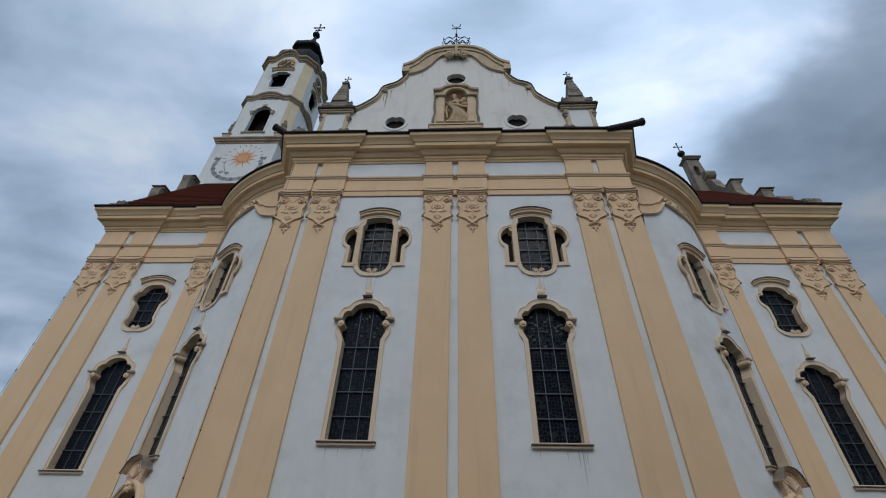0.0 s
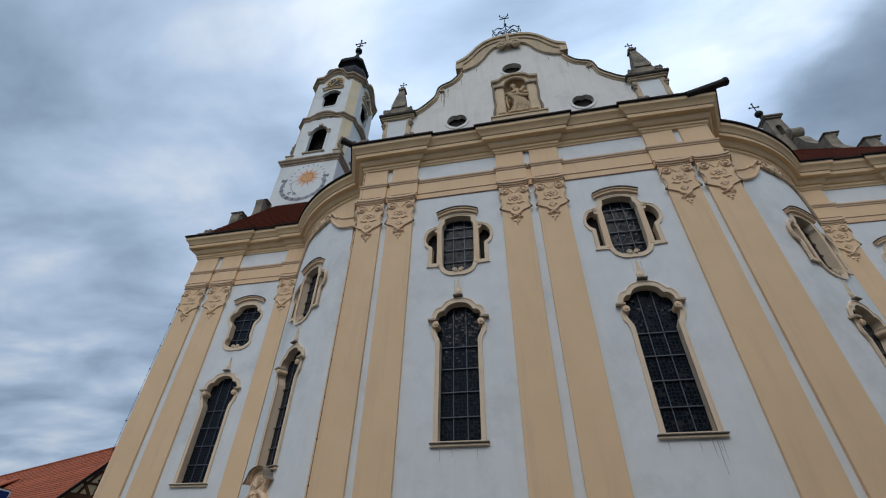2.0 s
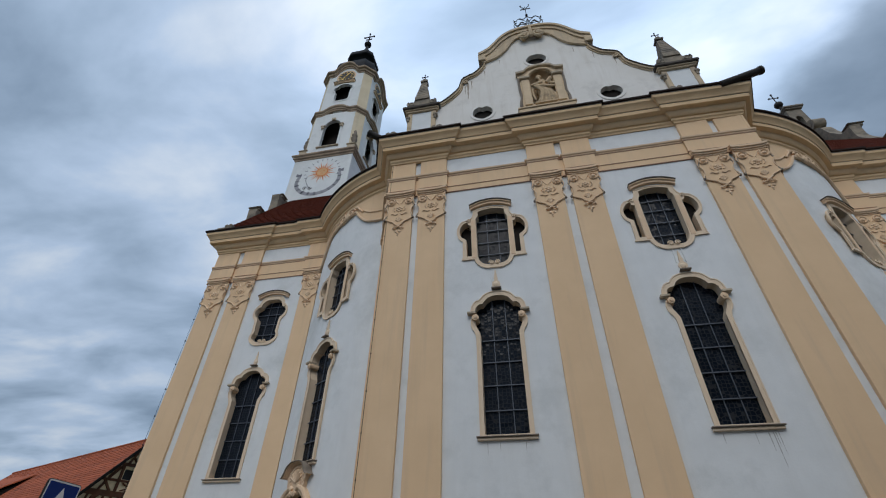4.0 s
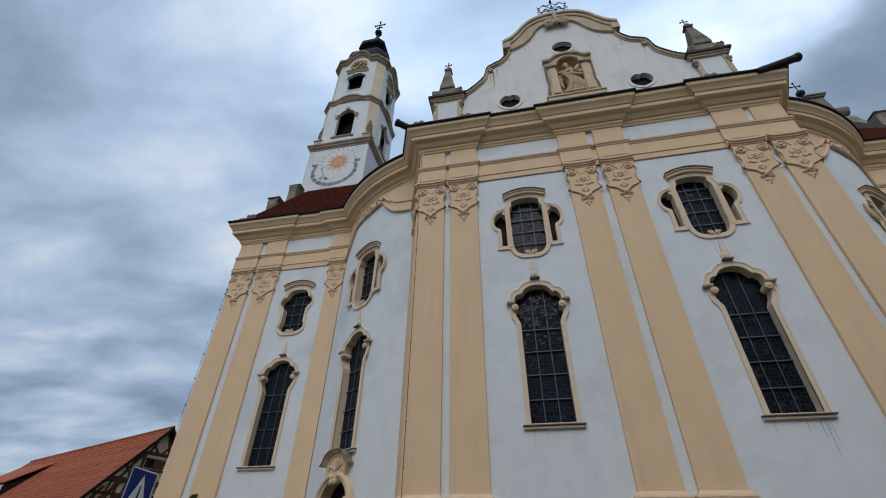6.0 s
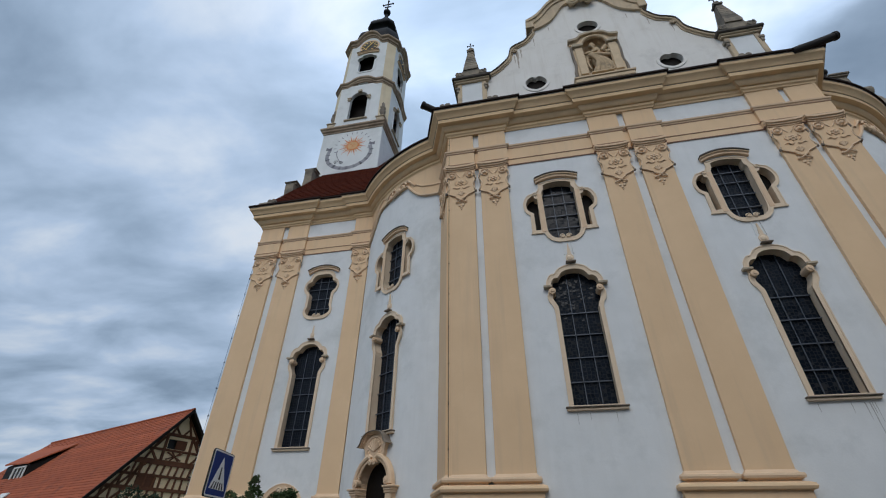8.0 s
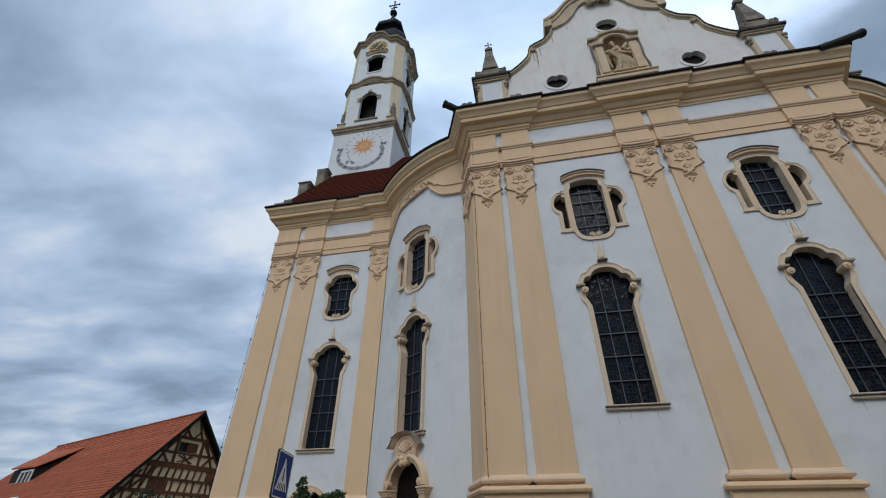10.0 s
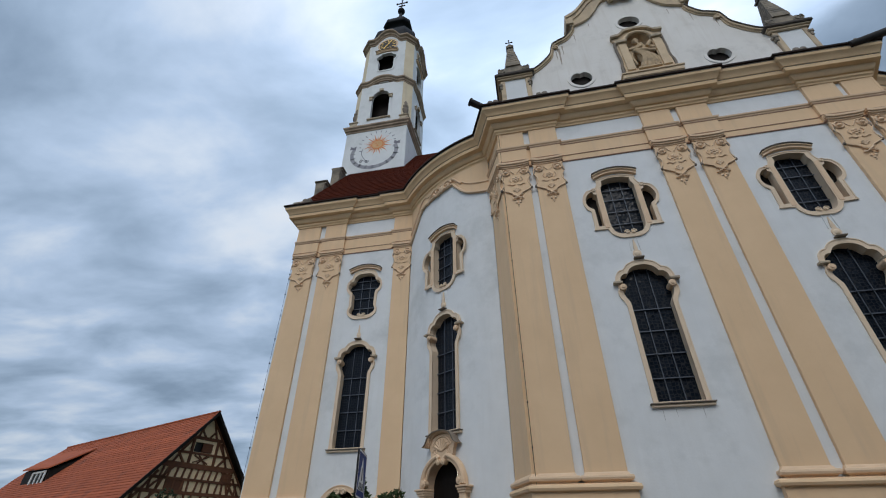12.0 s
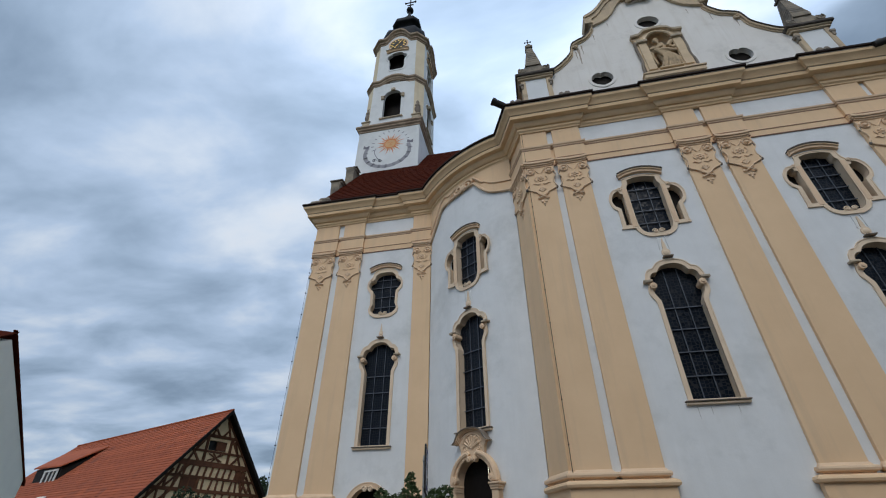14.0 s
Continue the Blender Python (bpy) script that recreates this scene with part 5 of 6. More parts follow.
# sundial painted on the front face
FY = -3.156
b = fresh()
lathe([(0.62, -0.004), (0.62, 0.004)], 32, b, pose(0.25, FY, 12.15, 90))
dial = part("sundial_sun", b, ORANGE, shaft, "orange painted sun")
b = fresh()
lathe([(0.52, -0.004), (0.48, 0.006)], 32, b, pose(0.25, FY - 0.006, 12.15, 90))
part("sun_face", b, ORANGE_PALE, dial)
for i in range(24):
    a = 2 * math.pi * i / 24
    l = 1.42 if i % 2 else 1.12
    d, q = Vector((math.cos(a), math.sin(a))), Vector((-math.sin(a), math.cos(a)))
    c = Vector((0.25, 12.15))
    tri = [c + d * 0.64 + q * 0.075, c + d * l, c + d * 0.64 - q * 0.075]
    part("sun_ray", prism([tuple(p) for p in tri], FY - 0.003, FY + 0.002), ORANGE if i % 2 else ORANGE_PALE, dial)
for i in range(14):
    a = radians(-20 + 220 * i / 13)
    b = fresh()
    box(b, -0.12, 0.12, -0.004, 0.002, -0.035, 0.035, m=pose(0.25 + 1.72 * math.cos(a), FY, 12.15 + 1.72 * math.sin(a), 0, -math.degrees(a), 0))
    part("hour_mark", b, SLATE_PAINT, dial)
ring = []
for i in range(25):
    a = radians(157 + 226 * i / 24)
    ring.append((a, 2.3 * math.cos(a), 11.15 + 2.05 * math.sin(a)))
outer = [(x, z) for a, x, z in ring]
inner = [(x * 0.85, 11.15 + (z - 11.15) * 0.81) for a, x, z in ring]
SCROLL_PAINT = material("sundial_scroll", (0.42, 0.42, 0.44), 0.9, alt=(0.26, 0.26, 0.29), scale=2.5)
band = part("sundial_scroll", prism(outer + inner[::-1], FY - 0.002, FY + 0.002), SCROLL_PAINT, shaft, "grey painted hour scroll")
for i in range(2, 24, 2):
    (x0, z0), (x1, z1) = outer[i], inner[i]
    b = tube([(x0 * 0.96 + x1 * 0.04, FY - 0.006, z0 * 0.96 + z1 * 0.04), (x1, FY - 0.006, z1)], 0.035 if i % 4 else 0.06, 4)
    part("hour_numeral", b, SLATE_PAINT, band)
    b = tube([(x0 * 0.9 + x1 * 0.1 + 0.12, FY - 0.006, z0 * 0.9 + z1 * 0.1), (x1 + 0.1, FY - 0.006, z1)], 0.03, 4)
    part("hour_numeral", b, SLATE_PAINT, band)
for s in (-1, 1):
    x, z = (outer[0] if s < 0 else outer[-1])
    b = prism([(x - 0.28, z + 0.02), (x + 0.3, z - 0.1), (x + 0.34, z + 0.34), (x + 0.05, z + 0.22), (x - 0.22, z + 0.42)], FY - 0.005, FY + 0.002)
    part("ribbon_end", b, SLATE_PAINT, band, "dark grey painted ribbon end")
for x, z, w in ((0.08, 12.27, 0.09), (0.42, 12.27, 0.09), (0.25, 12.12, 0.05), (0.25, 11.95, 0.14)):
    b = fresh()
    box(b, x - w, x + w, FY - 0.016, FY - 0.008, z - 0.03, z + 0.03)
    part("face_line", b, ORANGE, dial)
b = tube(smooth_line([(-1.15, FY - 0.01, 11.75), (-1.2, FY - 0.01, 11.2), (-0.9, FY - 0.01, 10.5), (-0.62, FY - 0.01, 10.1)], 4), 0.03, 5)
tube(spiral(-1.15, 10.2, 0.22, 1.2, 1, FY - 0.01, 16), 0.03, 5, b)
tube(spiral(-0.62, 10.15, 0.22, 1.2, -1, FY - 0.01, 16), 0.03, 5, b)
part("gnomon", b, SLATE_PAINT, shaft)

S2, S2C = 3.05, 0.8


def stage(half, cut, z0, z1, hole, name):
    """An octagonal stage: pierced white faces and ochre chamfers, each its own wall."""
    c = half - cut
    for k in range(4):
        m = Matrix.Rotation(k * math.pi / 2, 4, "Z")
        b = moved(prism([(-c, z0), (c, z0), (c, z1), (-c, z1)], -half, -half + 0.3, [hole]), m)
        part(name, b, WHITE, tower)
        b = fresh()
        d = (c + half) / math.sqrt(2)
        box(b, -cut / math.sqrt(2), cut / math.sqrt(2), -d, -d + 0.4, z0, z1, m=Matrix.Rotation(k * math.pi / 2 + math.pi / 4, 4, "Z"))
        part(name + "_chamfer", b, PALE_OCHRE, tower, "pale ochre corner face")


OPEN1 = arch_outline(0.92, 16.05, 19.3, 0.95)
stage(S2, S2C, 14.9, 21.6, OPEN1, "belfry_wall")
OPEN2 = sym(smooth_line([(0, 24.15), (0.5, 24.15), (0.7, 24.35), (0.76, 24.8)], 3) + [(0.76, 25.7)] + smooth_line([(0.78, 26.0), (0.98, 26.3), (0.92, 26.75), (0.6, 26.95)], 3) + smooth_line([(0.5, 27.2), (0, 27.3)], 3))
OPEN2 = [(x * 1.14, z) for x, z in OPEN2]
stage(S2 - 0.12, S2C, 22.0, 30.0, OPEN2, "upper_belfry_wall")
# added core, its near-black colour standing in for the unlit belfry
b = fresh()
box(b, -1.9, 1.9, -1.9, 1.9, 15.0, 29.9)
part("inner_core", b, DARK_WOOD_SHADE, tower)
for k in range(4):
    m = Matrix.Rotation(k * math.pi / 2, 4, "Z")
    o = grown(OPEN1, 0.2)
    b = prism([(x, max(z, 16.05)) for x, z in o], -S2 - 0.07, -S2 + 0.02, [OPEN1])
    w = part("belfry_opening", b, WHITE, tower, "", m)
    b = fresh()
    box(b, -1.2, 1.2, -S2 - 0.2, -S2 + 0.25, 15.9, 16.05, bevel=0.03)
    part("sill", b, SANDSTONE, w)
    b = fresh()
    box(b, -1.0, 1.0, -S2 - 0.05, -S2 + 0.02, 15.0, 15.9, bevel=0.02)
    part("parapet", b, WHITE, w)
    for s in (-1, 1):
        b = fresh()
        volute(b, s * 1.05, 19.1, 0.18, -S2 - 0.2, -S2)
        part("scroll", b, SANDSTONE, w)
        b = fresh()
        box(b, min(s * 0.78, s * 1.25), max(s * 0.78, s * 1.25), -S2 - 0.22, -S2, 19.3, 19.42)
        part("impost", b, SANDSTONE, w)
    b = fresh()
    box(b, -0.22, 0.22, -S2 - 0.2, -S2, 20.2, 20.55, bevel=0.03)
    part("keystone", b, SANDSTONE, w)
    h = S2 - 0.12
    b = prism(grown(OPEN2, 0.18), -h - 0.06, -h + 0.02, [OPEN2])
    w = part("upper_opening", b, WHITE, tower, "", m)
    hood(w, 1.25, 27.45, 0.12, 0.3, 0.3, Matrix.Translation((0, -h, 0)))
    # clock
    b = lathe([(1.18, -0.02), (1.18, 0.05), (1.08, 0.07), (0.98, 0.04)], 32, m=pose(0, -h, 28.95, 90))
    ck = part("clock", b, CREAM, tower, "dark clock face with gilded numerals", m)
    b = lathe([(1.0, -0.01), (1.0, 0.05)], 32, m=pose(0, -h, 28.95, 90))
    part("dial", b, BLACK, ck)
    for i in range(12):
        a = i * math.pi / 6
        b = fresh()
        box(b, -0.05, 0.05, -0.01, 0.01, -0.17, 0.17, m=pose(0.78 * math.sin(a), -h - 0.075, 28.95 + 0.78 * math.cos(a), 0, math.degrees(a), 0))
        part("hour_mark", b, GOLD, ck)
    for ang, l, wd in ((215, 0.85, 0.05), (28, 0.6, 0.06)):
        b = fresh()
        box(b, -wd, wd, -0.01, 0.01, -0.15, l, m=pose(0, -h - 0.1, 28.95, 0, ang, 0))
        part("clock_pointer", b, GOLD, ck)


def bowed_cornice(half, cut, z, rise, prof, name, label):
    """A cornice round the octagon that arches up over the middle of each main face."""
    c = half - cut
    path, ups = [], []
    for k in range(4):
        a = k * math.pi / 2
        rot = Matrix.Rotation(a, 2)
        for i in range(15):
            x = -c + 2 * c * i / 14
            f = max(0.0, 1 - (abs(x) / (c * 0.62)) ** 2)
            path.append(tuple(rot @ Vector((x, -half))))
            ups.append(rise * f ** 0.75 if f > 0 else 0)
    b = sweep(path, prof, closed=True)
    b.verts.ensure_lookup_table()
    n = len(prof)
    for i, u in enumerate(ups):
        for k in range(n):
            b.verts[i * n + k].co.z += z + u
    return part(name, b, TOWERSTONE, tower, label, smooth=25)


PROF = [(-0.5, -0.1), (0.04, -0.1), (0.05, 0.05), (0.13, 0.1), (0.15, 0.28), (0.28, 0.38), (0.3, 0.56), (-0.5, 0.68)]
bowed_cornice(S2, S2C, 21.45, 0.75, PROF, "middle_cornice", "weathered cornice arched over each opening")
bowed_cornice(S2 - 0.12, S2C, 29.35, 1.55, [(d * 1.6, z * 1.2) for d, z in PROF], "top_cornice", "weathered cornice arched over each clock")
for k in range(4):
    b = moved(prism(arch_outline(1.35, 29.0, 29.6, 1.5), -S2 + 0.14, -S2 + 0.6), Matrix.Rotation(k * math.pi / 2, 4, "Z"))
    part("clock_gable", b, WHITE, tower)
# vases on the corners of the lower cornice
VASE = [(0.24, 0), (0.26, 0.1), (0.16, 0.25), (0.2, 0.5), (0.32, 0.8), (0.33, 1.1), (0.22, 1.3), (0.3, 1.45), (0.3, 1.6), (0.14, 1.8), (0.2, 2.1), (0.08, 2.4), (0.02, 2.55)]
for sx in (-1, 1):
    for sy in (-1, 1):
        b = fresh()
        box(b, -0.4, 0.4, -0.4, 0.4, 0, 0.85, bevel=0.04)
        box(b, -0.48, 0.48, -0.48, 0.48, 0.85, 1.0, bevel=0.04)
        v = part("corner_pedestal", b, SANDSTONE, tower, "", pose(sx * 2.55, sy * 2.7, 14.95))
        part("vase", lathe(VASE, 14, m=Matrix.Translation((0, 0, 1.0))), DARKSTONE, v, "weathered stone vase", smooth=50)
# dome
def octa_lathe(prof, bm=None):
    bm = bm or fresh()
    rings = []
    for r, z in prof:
        rings.append([bm.verts.new((x, y, z)) for x, y in octagon(r, r * 0.36)])
    for a, c in zip(rings, rings[1:]):
        for k in range(8):
            bm.faces.new((a[k], a[(k + 1) % 8], c[(k + 1) % 8], c[k]))
    bm.faces.new(rings[0][::-1])
    bm.faces.new(rings[-1])
    return bm


part("dome", octa_lathe(smooth_line([(2.7, 30.0), (2.75, 31.5), (2.7, 32.5), (2.5, 33.3), (2.1, 34.0), (1.5, 34.5), (1.2, 34.8)], 3)), COPPER, tower, "dark slate bell-shaped dome", smooth=40)
part("lantern_roof", octa_lathe(smooth_line([(1.2, 34.8), (1.15, 35.9), (1.4, 36.3), (1.72, 36.5), (1.76, 36.9), (1.55, 37.6), (1.05, 38.3), (0.7, 38.8)], 3)), COPPER, tower, "dark slate cap with a spreading brim", smooth=40)
part("spire_cap", octa_lathe(smooth_line([(0.7, 38.8), (0.7, 39.2), (0.5, 39.8), (0.26, 40.5), (0.12, 41.7)], 3)), COPPER, tower, smooth=40)
b = fresh()
ball(b, (0, 0, 42.1), 0.5)
part("ball", b, COPPER, tower, "dark metal ball", smooth=60)
b = tube([(0, 0, 42.5), (0, 0, 45.2)], 0.08, 6)
for z, w in ((44.3, 0.7), (43.6, 0.45)):
    tube([(-w, 0, z), (w, 0, z)], 0.08, 6, b)
for q in ((-0.7, 44.3), (0.7, 44.3), (0, 45.2)):
    ball(b, (q[0], 0, q[1]), 0.14, u=8, v=6)
part("cross", b, IRON, tower, smooth=50)

# ---------------------------------------------------------------- rain streaks below sills and copings
DRIP = material("rain_streak_grey", (0.34, 0.335, 0.32), 0.95, alt=(0.5, 0.5, 0.49), scale=5)
RUST = material("rain_streak_brown", (0.36, 0.29, 0.22), 0.95, alt=(0.5, 0.44, 0.38), scale=4)


def drip(x, y, top, length, width, mat, lean=0.0):
    n = 6
    rr = random.Random(int(x * 97 + top * 13))
    left = [(x - width * (1 - 0.8 * i / n) / 2 + rr.uniform(-1, 1) * width * 0.15 + lean * i / n, top - length * i / n) for i in range(n + 1)]
    right = [(x + width * (1 - 0.8 * i / n) / 2 + rr.uniform(-1, 1) * width * 0.15 + lean * i / n, top - length * i / n) for i in range(n + 1)]
    part("rain_streak", prism(left + right[::-1], y - 0.004, y + 0.01), mat, church)


for x, l, w in ((3.95, 0.5, 0.03), (4.07, 0.95, 0.035), (4.13, 0.4, 0.02), (4.2, 0.6, 0.025), (3.6, 0.3, 0.02), (2.75, 0.25, 0.02), (-2.9, 0.3, 0.02), (-3.7, 0.25, 0.02), (-4.1, 0.35, 0.02)):
    drip(x, FRONT, 5.02, l, w, DRIP)
for x, top, l, w in ((-4.28, 25.9, 1.6, 0.16), (-4.05, 26.1, 0.9, 0.1), (-4.45, 25.6, 0.8, 0.08), (-3.2, 27.0, 0.8, 0.06), (3.3, 26.9, 0.7, 0.06), (4.35, 25.8, 0.6, 0.07), (-2.2, 27.9, 0.5, 0.05), (2.3, 27.8, 0.5, 0.05)):
    drip(x, GABLE, top, l, w, RUST)

# ---------------------------------------------------------------- lightning wire beside the front pilasters
wire = thing("lightning_wire", (-8.31, -0.03, 0), "thin dark lightning wire clipped to the church corner", "wire")
part("wire", tube([(0, 0, 0.1), (0, 0, 18.7)], 0.01, 5), IRON, wire)
for i in range(13):
    b = fresh()
    ball(b, (0, 0, 1.2 + 1.42 * i), 0.028, u=8, v=6)
    tube([(0, 0, 1.2 + 1.42 * i), (0.05, 0.08, 1.2 + 1.42 * i)], 0.01, 5, b)
    part("clip", b, IRON, wire)

corner_wire = thing("lightning_wire", (-22.06, 5.42, 0), "thin dark lightning wire clipped to the wing corner", "wire")
part("wire", tube([(0, 0, 0.1), (0, 0, 18.7)], 0.009, 5), IRON, corner_wire)
for i in range(13):
    b = fresh()
    ball(b, (0, 0, 1.2 + 1.42 * i), 0.04, u=8, v=6)
    tube([(0, 0, 1.2 + 1.42 * i), (0.04, 0.05, 1.2 + 1.42 * i)], 0.012, 5, b)
    part("clip", b, IRON, corner_wire)

# ---------------------------------------------------------------- half-timbered barn
TIMBER = material("brown_timber", (0.16, 0.06, 0.028), 0.8, alt=(0.105, 0.042, 0.022), scale=2.5, grain=18, bump=0.6, random_tone=0.2)
INFILL = material("cream_infill", (0.90, 0.70, 0.44), 0.9, alt=(0.80, 0.6, 0.37), scale=1.2, grain=14, bump=0.4, stain=(0.5, 0.4, 0.29), stain_scale=0.7)
TILE = material("orange_clay_tiles", (0.42, 0.105, 0.042), 0.85, alt=(0.31, 0.078, 0.034), scale=0.9, grain=7, bump=0.8, stain=(0.16, 0.06, 0.04), stain_scale=0.5, random_tone=0.14)
PAINTED = material("white_painted_wood", (0.75, 0.75, 0.73), 0.6, scale=3)
BX, BY, BZ, BL, BT = -37.25, 21.59, 11.73, 33.3, 1.243
BARN = Matrix(((-0.929, -0.370, 0, BX), (0.370, -0.929, 0, BY), (0, 0, 1, 0), (0, 0, 0, 1)))
barn = new("barn")
barn.matrix_basis = BARN
tagged(barn, "half-timbered barn with orange tiled roof beside the church", "barn")
HALF = 8.2
EAVE = BZ - HALF * BT
turn = Matrix(((0, 1, 0, 0), (1, 0, 0, 0), (0, 0, 1, 0), (0, 0, 0, 1)))
gz = lambda y: BZ - 0.25 - abs(y) * BT
b = moved(prism([(-HALF + 0.2, 0), (HALF - 0.2, 0), (HALF - 0.2, gz(HALF - 0.2)), (0, gz(0)), (-HALF + 0.2, gz(HALF - 0.2))], 0.35, 0.6, [[(-0.75, 8.35), (0.95, 8.35), (0.95, 9.15), (-0.75, 9.15)]]), turn)
wall = part("gable_wall", b, INFILL, barn, "cream plaster panels between timbers")
b = fresh()
box(b, 0.5, 30.5, -HALF + 0.3, HALF - 0.3, 0, EAVE + 0.3)
part("body", b, INFILL, barn)
b = fresh()
box(b, 0.6, 0.7, -0.75, 0.95, 8.35, 9.15)
part("loft_opening", b, BLACK, wall)
b = fresh()
box(b, 0.3, 0.36, -0.72, 0.25, 8.38, 9.12)
part("loft_shutter", b, TIMBER, wall, "brown timber shutter")


def timber(y0, z0, y1, z1, w=0.2):
    """One beam on the gable from (y0, z0) to (y1, z1)."""
    d = math.hypot(y1 - y0, z1 - z0)
    b = fresh()
    box(b, -0.06, 0.06, -0.02, d + 0.02, -w / 2, w / 2, bevel=0.012)
    part("beam", b, TIMBER, wall, "", Matrix.Translation((0.3, y0, z0)) @ Matrix.Rotation(math.atan2(z1 - z0, y1 - y0), 4, "X"))


def level(z, w=0.24, inset=0.15):
    y = (BZ - 0.25 - z) / BT - inset
    timber(-y, z, y, z, w)


for z, w in ((9.5, 0.26), (8.22, 0.18), (7.2, 0.42), (6.15, 0.2), (5.15, 0.26), (4.2, 0.2), (3.3, 0.3)):
    level(z, w)
rnd = random.Random(7)
for s in (-1, 1):
    timber(s * 0.15, 11.3, s * 6.7, 11.3 - 6.55 * BT, 0.22)
    timber(s * 0.9, 9.5, s * 0.35, 10.9, 0.16)
    timber(s * 1.15, 7.3, s * 1.15, 9.4, 0.22)
    timber(s * 1.5, 7.3, s * 2.35, 8.3, 0.18)
    timber(s * 2.5, 7.3, s * 1.5, 9.3, 0.17)
    timber(s * 3.2, 5.2, s * 2.55, 7.1, 0.2)
    timber(s * 4.3, 5.2, s * 3.4, 6.6, 0.18)
    timber(s * 5.1, 4.2, s * 4.3, 5.2, 0.2)
    timber(s * 5.4, 3.3, s * 4.6, 4.2, 0.2)
for k in range(-5, 6):
    y = k * 0.6 + 0.1
    timber(y + 0.05, 6.2, y - 0.08, 7.0, 0.15)
for k in range(-6, 7):
    y = k * 0.64
    timber(y, 5.2, y + rnd.uniform(-0.2, 0.2), 6.1, 0.15)
for k in range(-7, 8):
    y = k * 0.7
    timber(y, 4.2, y + rnd.uniform(-0.15, 0.15), 5.05, 0.15)
    timber(y, 3.4, y + rnd.uniform(-0.15, 0.15), 4.1, 0.15)
for s in (-1, 1):
    timber(s * 3.9, 5.2, s * 2.2, 7.05, 0.16)
    timber(s * 4.9, 3.4, s * 3.2, 5.05, 0.17)
    timber(s * 0.6, 10.1, s * 0.1, 9.5, 0.14)
    timber(s * 2.0, 8.25, s * 1.2, 9.4, 0.14)
# crossed ornament under the loft opening
for s in (-1, 1):
    timber(-0.55, 7.5 if s > 0 else 8.05, 0.75, 8.05 if s > 0 else 7.5, 0.1)
    timber(-0.35, 7.45 if s > 0 else 8.1, 0.35, 8.1 if s > 0 else 7.45, 0.1)
b = fresh()
box(b, 0.28, 0.36, 1.0, 2.6, 5.25, 6.1)
part("loft_shutter", b, TIMBER, wall, "brown timber shutter")
b = fresh()
box(b, 0.28, 0.36, -3.3, -2.4, 6.25, 6.95)
part("loft_shutter", b, TIMBER, wall)
# roof: near and far slope with half hip at the far end
for s in (1, -1):
    b = fresh()
    hip = 31.5
    lo = [(-0.45, 0, BZ), (hip, 0, BZ), (BL + 1.2, s * 2.9, BZ - 2.9 * BT), (BL + 1.2, s * HALF, EAVE), (-0.45, s * HALF, EAVE)]
    vs = [b.verts.new(q) for q in lo]
    f = b.faces.new(vs)
    got = bmesh.ops.extrude_face_region(b, geom=[f])["geom"]
    bmesh.ops.translate(b, vec=(0, 0, -0.22), verts=[v for v in got if isinstance(v, bmesh.types.BMVert)])
    roof = part("roof", b, DARK_WOOD_SHADE, barn, "orange clay tile roof on dark boards")
    courses = 42
    length = HALF * math.hypot(1, BT)
    ang = math.atan(BT)
    for i in range(courses):
        f0 = i / courses
        y = HALF * (1 - f0)
        far = BL + 1.2 if y > 2.9 else hip + (BL + 1.2 - hip) * y / 2.9
        b = fresh()
        step = length / courses
        box(b, -0.45, far, -step * 1.1, 0, 0.0, 0.06)
        m = Matrix.Translation((0, s * y, BZ - y * BT)) @ Matrix.Rotation(-s * ang, 4, "X") @ Matrix.Rotation(radians(6) * s, 4, "X")
        if s < 0:
            bmesh.ops.scale(b, vec=(1, -1, 1), verts=b.verts)
        part("tile_course", b, TILE, roof, "", m)
    line = [(0, BZ + 0.08), (s * HALF, EAVE + 0.08), (s * HALF, EAVE - 0.3), (0, BZ - 0.3)]
    b = moved(prism(line, -0.52, -0.4), turn)
    part("verge_board", b, DARK_WOOD_SHADE, barn, "dark verge board")
b = fresh()
tube([(-0.45, 0, BZ + 0.05), (31.5, 0, BZ + 0.05)], 0.14, 8, b)
part("ridge_tiles", b, TILE, barn)
b = fresh()
vs = [b.verts.new(q) for q in ((31.5, 0, BZ + 0.04), (BL + 1.3, 2.9, BZ - 2.9 * BT), (BL + 1.3, -2.9, BZ - 2.9 * BT))]
b.faces.new(vs)
part("hip_roof", b, TILE, barn)
# long shed dormer
slope = lambda y: BZ - y * BT
b = fresh()
vs = [b.verts.new(q) for q in ((19.6, 1.2, slope(1.2) + 0.1), (31.2, 0.8, slope(0.8) + 0.1), (29.2, 4.0, 8.5), (22.0, 4.0, 8.28))]
f = b.faces.new(vs)
got = bmesh.ops.extrude_face_region(b, geom=[f])["geom"]
bmesh.ops.translate(b, vec=(0, 0, 0.14), verts=[v for v in got if isinstance(v, bmesh.types.BMVert)])
dormer = part("dormer_roof", b, TILE, barn, "low tiled shed dormer")
# near-black dormer front, the shade under its eaves put into the colour
b = fresh()
lo = [(22.2, 3.75, 6.6), (28.9, 3.75, 6.6), (28.9, 3.75, 8.42), (22.2, 3.75, 8.24), (20.1, 1.5, 9.7), (29.6, 1.5, 9.7)]
vs = [b.verts.new(q) for q in lo]
for f in ((0, 1, 2, 3), (0, 3, 4), (1, 5, 2), (3, 2, 5, 4), (0, 4, 5, 1)):
    b.faces.new([vs[i] for i in f])
part("dormer_face", b, DARK_WOOD_SHADE, dormer, "dormer front, the eaves shade put into its colour")
b = fresh()
box(b, 22.8, 26.0, 3.76, 3.82, 6.72, 8.1)
win = part("dormer_window", b, BLACK, dormer)
